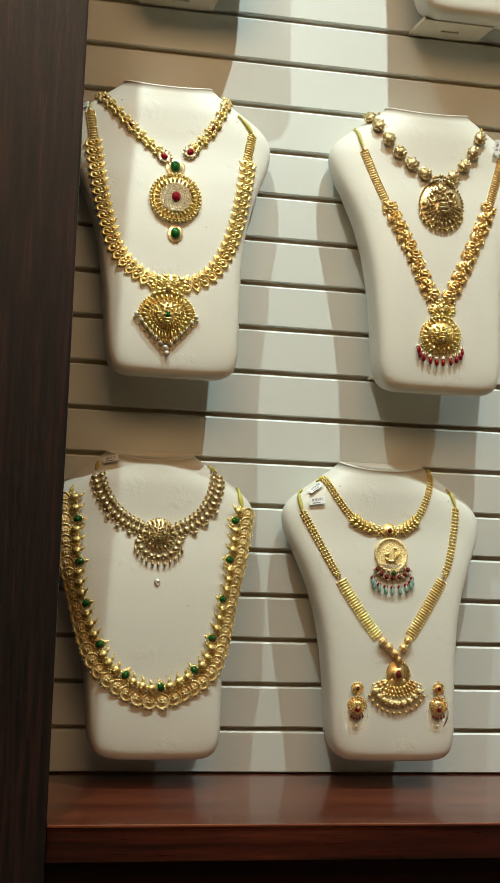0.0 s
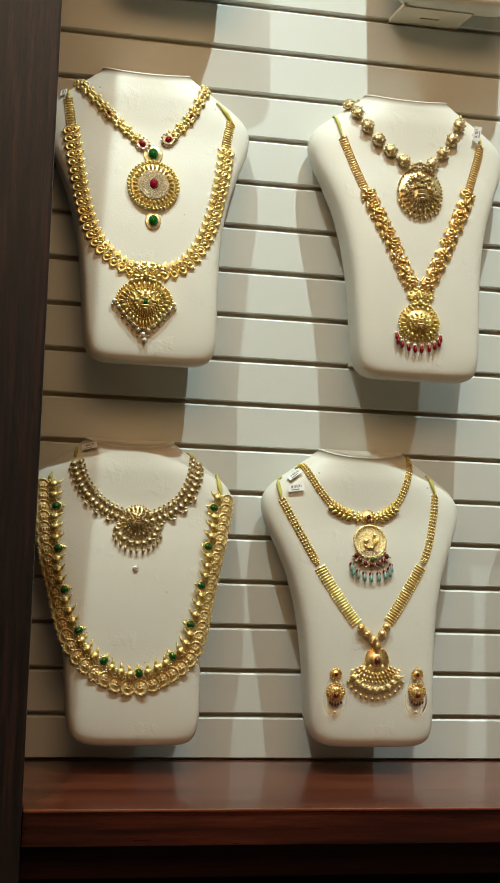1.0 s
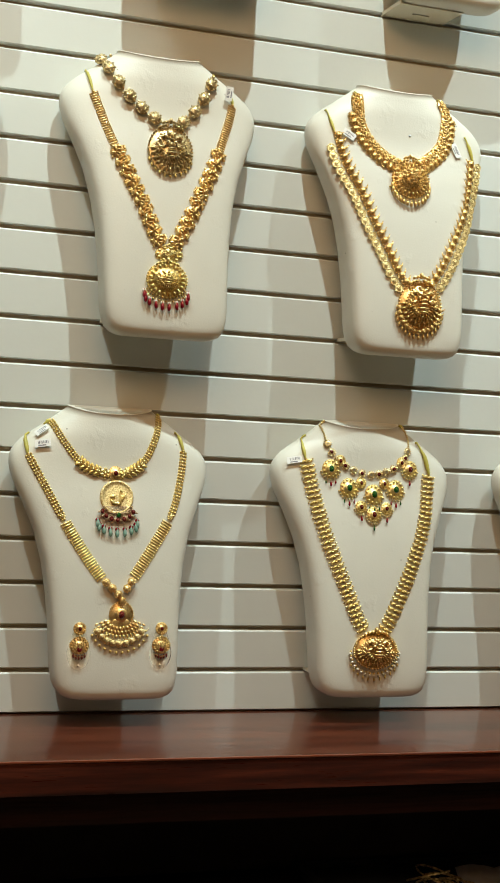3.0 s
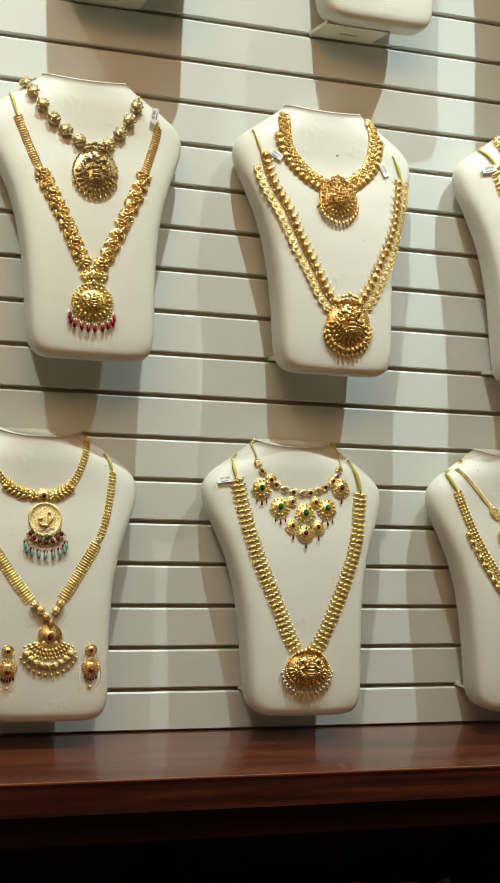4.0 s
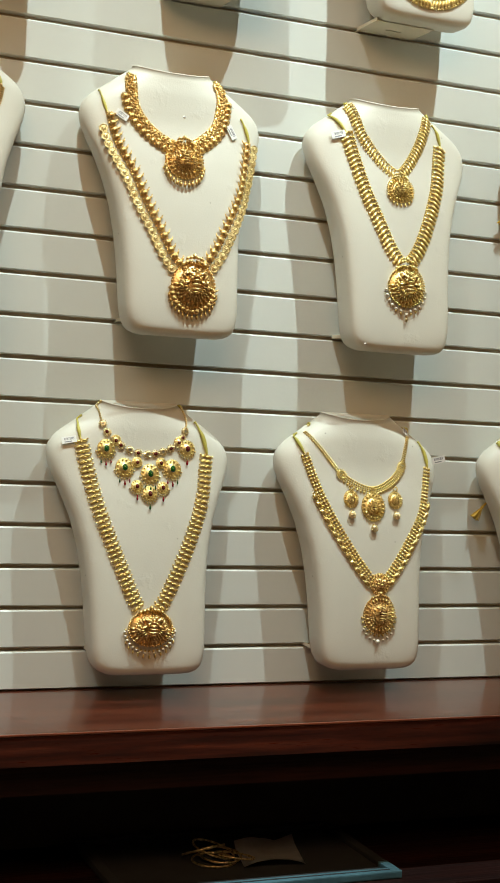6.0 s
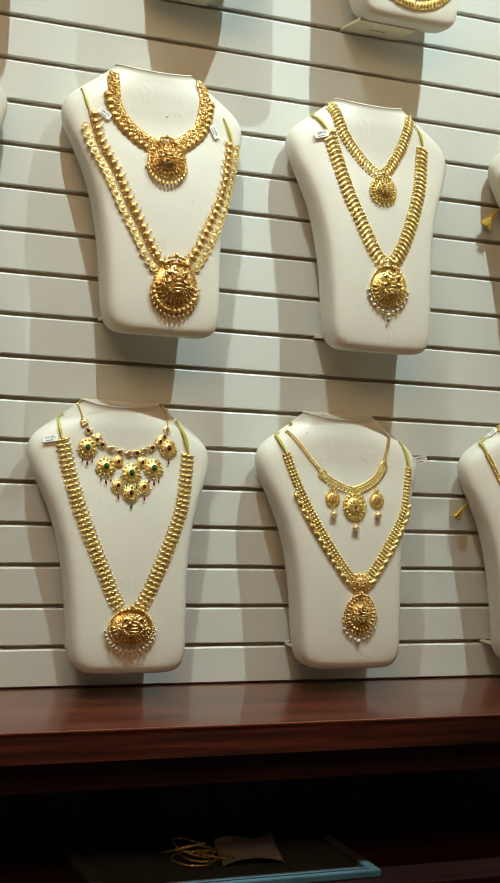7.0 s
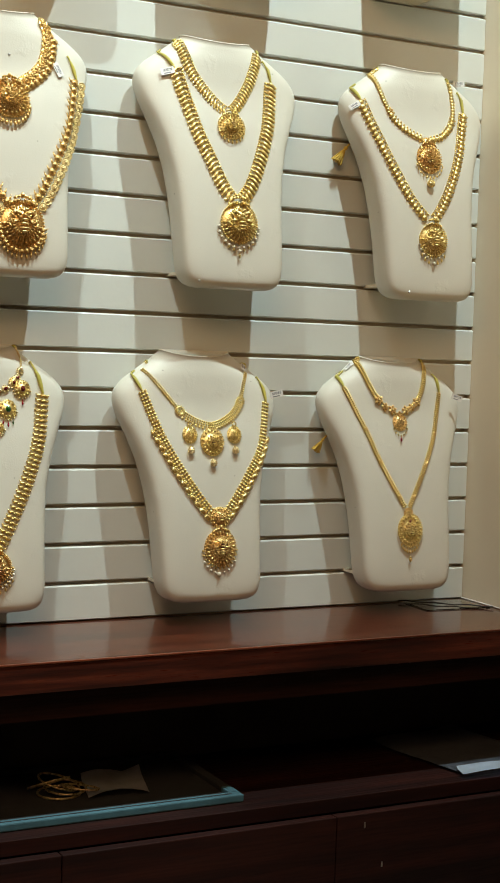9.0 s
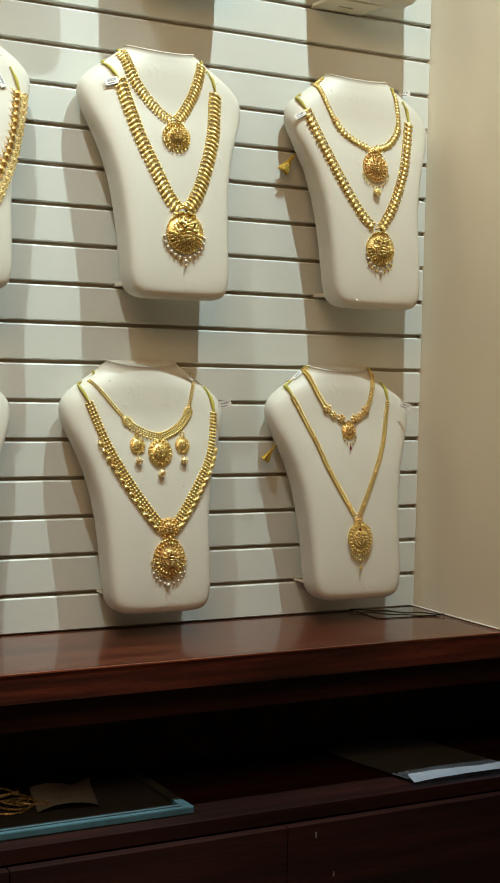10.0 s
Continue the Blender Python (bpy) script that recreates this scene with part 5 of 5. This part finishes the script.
# ---- on the counter and in the open shelf ----
sheet = tagged(part("acrylic_sheet", box_bm((-0.062, -0.042, 0.0), (0.062, 0.042, 0.0014), 0.0004), ACRYLIC), "thin clear acrylic sheet lying on the counter", "sheet")
sheet.matrix_world = pose(1.770, -0.050, 0.8990, 0, 0, -4)
pts = [(1.70 + 0.0068 * i, -0.006 - 0.0052 * i + 0.003 * math.sin(i * 0.5), 0.9025 + 0.0008 * math.sin(i)) for i in range(20)]
tagged(new("cable", Soup().tube(pts, 0.0012, 6).mesh("cable", BLACK)), "thin black cable along the counter's corner", "cable")
pts = [(1.833, -0.004 - 0.016 * i, 0.9005 + 0.0012) for i in range(17)]
tagged(new("cable", Soup().tube(pts, 0.0014, 6).mesh("cable", WIRE)), "white wire along the foot of the side wall", "cable")

Z = 0.6765
tray = tagged(new("jewellery_tray"), "black felt tray with a teal velvet rim on the shelf", "tray")
part("tray_floor", box_bm((0.882, -0.252, Z), (1.262, -0.042, Z + 0.004)), FELT, tray)
part("tray_rim", box_bm((0.866, -0.268, Z), (1.278, -0.250, Z + 0.011), 0.002), VELVET, tray)
# behind the corners the rim is black, the counter top's shade in its colour
for x in (0.866, 1.2625):
    part("rim_corner", box_bm((x, -0.2495, Z), (x + 0.0155, -0.222, Z + 0.011), 0.002), VELVET, tray)
    part("shaded_rim_side", box_bm((x, -0.2215, Z), (x + 0.0155, -0.0425, Z + 0.0105), 0.002), FELT, tray)
part("shaded_rim_back", box_bm((0.866, -0.042, Z), (1.278, -0.030, Z + 0.0105), 0.002), FELT, tray)
part("rim_groove", box_bm((0.882, -0.2605, Z + 0.0108), (1.262, -0.2580, Z + 0.0116)), FELT, tray)


def bangle(x, y, z, r, tilt, turn):
    s = Soup()
    rows = []
    for i in range(40):
        a = 2 * math.pi * i / 40
        rows.append([((r + q * math.cos(b)) * math.cos(a), (r + q * math.cos(b)) * math.sin(a), q * math.sin(b)) for b in [k * math.pi / 3 for k in range(6)] for q in [0.0016 * (1 + 0.2 * math.cos(a * 30))]])
    s.grid(rows + rows[:1])
    ob = tagged(new("bangle", s.mesh("bangle", ANTIQUE)), "slim gold bangle lying in the tray", "bangle", "bangles in the tray")
    ob.matrix_world = pose(x, y, z, tilt, 0, turn)


bangle(1.040, -0.150, Z + 0.0060, 0.031, 0, 0)
bangle(1.052, -0.142, Z + 0.0100, 0.030, 4, 20)
bangle(1.044, -0.136, Z + 0.0170, 0.031, 16, 70)
bangle(1.026, -0.144, Z + 0.0200, 0.030, 24, 200)
bangle(1.068, -0.158, Z + 0.0130, 0.028, 12, 130)


def film(name, corners, z, material, lift, label, category):
    """A limp sheet with slightly curled corners."""
    bm = bmesh.new()
    N, rnd = 10, random.Random(len(name))
    g = []
    for i in range(N + 1):
        row = []
        for j in range(N + 1):
            a, b = i / N, j / N
            x = (1 - a) * ((1 - b) * corners[0][0] + b * corners[1][0]) + a * ((1 - b) * corners[3][0] + b * corners[2][0])
            y = (1 - a) * ((1 - b) * corners[0][1] + b * corners[1][1]) + a * ((1 - b) * corners[3][1] + b * corners[2][1])
            row.append(bm.verts.new((x, y, z + lift * (abs(a - 0.5) * 2) ** 3 * abs(math.sin(3 * b + a)) + 0.0008 * rnd.random())))
        g.append(row)
    for i in range(N):
        for j in range(N):
            bm.faces.new((g[i][j], g[i][j + 1], g[i + 1][j + 1], g[i + 1][j]))
    bmesh.ops.solidify(bm, geom=bm.faces[:], thickness=0.0006)
    bmesh.ops.recalc_face_normals(bm, faces=bm.faces[:])
    return tagged(part(name, bm, material, smooth=True), label, category)


film("plastic_bag", [(1.07, -0.19), (1.16, -0.20), (1.19, -0.085), (1.09, -0.10)], Z + 0.006, BAG, 0.010, "small grey plastic bag beside the bangles", "bag")
film("document_sleeve", [(1.650, -0.264), (1.850, -0.264), (1.800, -0.040), (1.610, -0.075)], Z + 0.004, SLEEVE, 0.006, "grey plastic document sleeve on the shelf", "sleeve")
film("paper_sheet", [(1.640, -0.297), (1.850, -0.297), (1.850, -0.262), (1.652, -0.262)], Z + 0.009, PAPER, 0.003, "white paper sheet sticking out of the sleeve", "paper")

# keyholes of the drawers
for x, z in ((1.452, 0.637), (1.484, 0.574)):
    lock = part("keyhole", box_bm((x - 0.0012, -0.3195, z - 0.004), (x + 0.0012, -0.3182, z + 0.004), 0.0004), CHROME, counter)


# golden tassels of the thread ends behind the busts
def tassel(x, y, z, size):
    s, rnd = Soup(), random.Random(int(z * 100))
    s.blob((0, 0, 0), 0.004 * size, 0, 8, 5)
    for i in range(40):
        a, b = rnd.uniform(-0.42, 0.42), rnd.uniform(-0.3, 0.3)
        s.tube([(0, 0, 0), (a * 0.012 * size, b * 0.012, -0.014 * size), (a * 0.026 * size, b * 0.02, -0.032 * size)], 0.0009 * size, 5)
    s.tube([(0, 0, 0), (0.002, 0, 0.010), (0.010, 0.002, 0.024)], 0.0016, 6)
    ob = tagged(new("tassel", s.mesh("tassel", TASSEL)), "golden thread tassel hanging behind a bust", "tassel")
    ob.matrix_world = pose(x, y, z, 0, 34, 0)


tassel(1.556, -0.016, 1.664, 0.9)
tassel(1.532, -0.016, 1.182, 0.7)
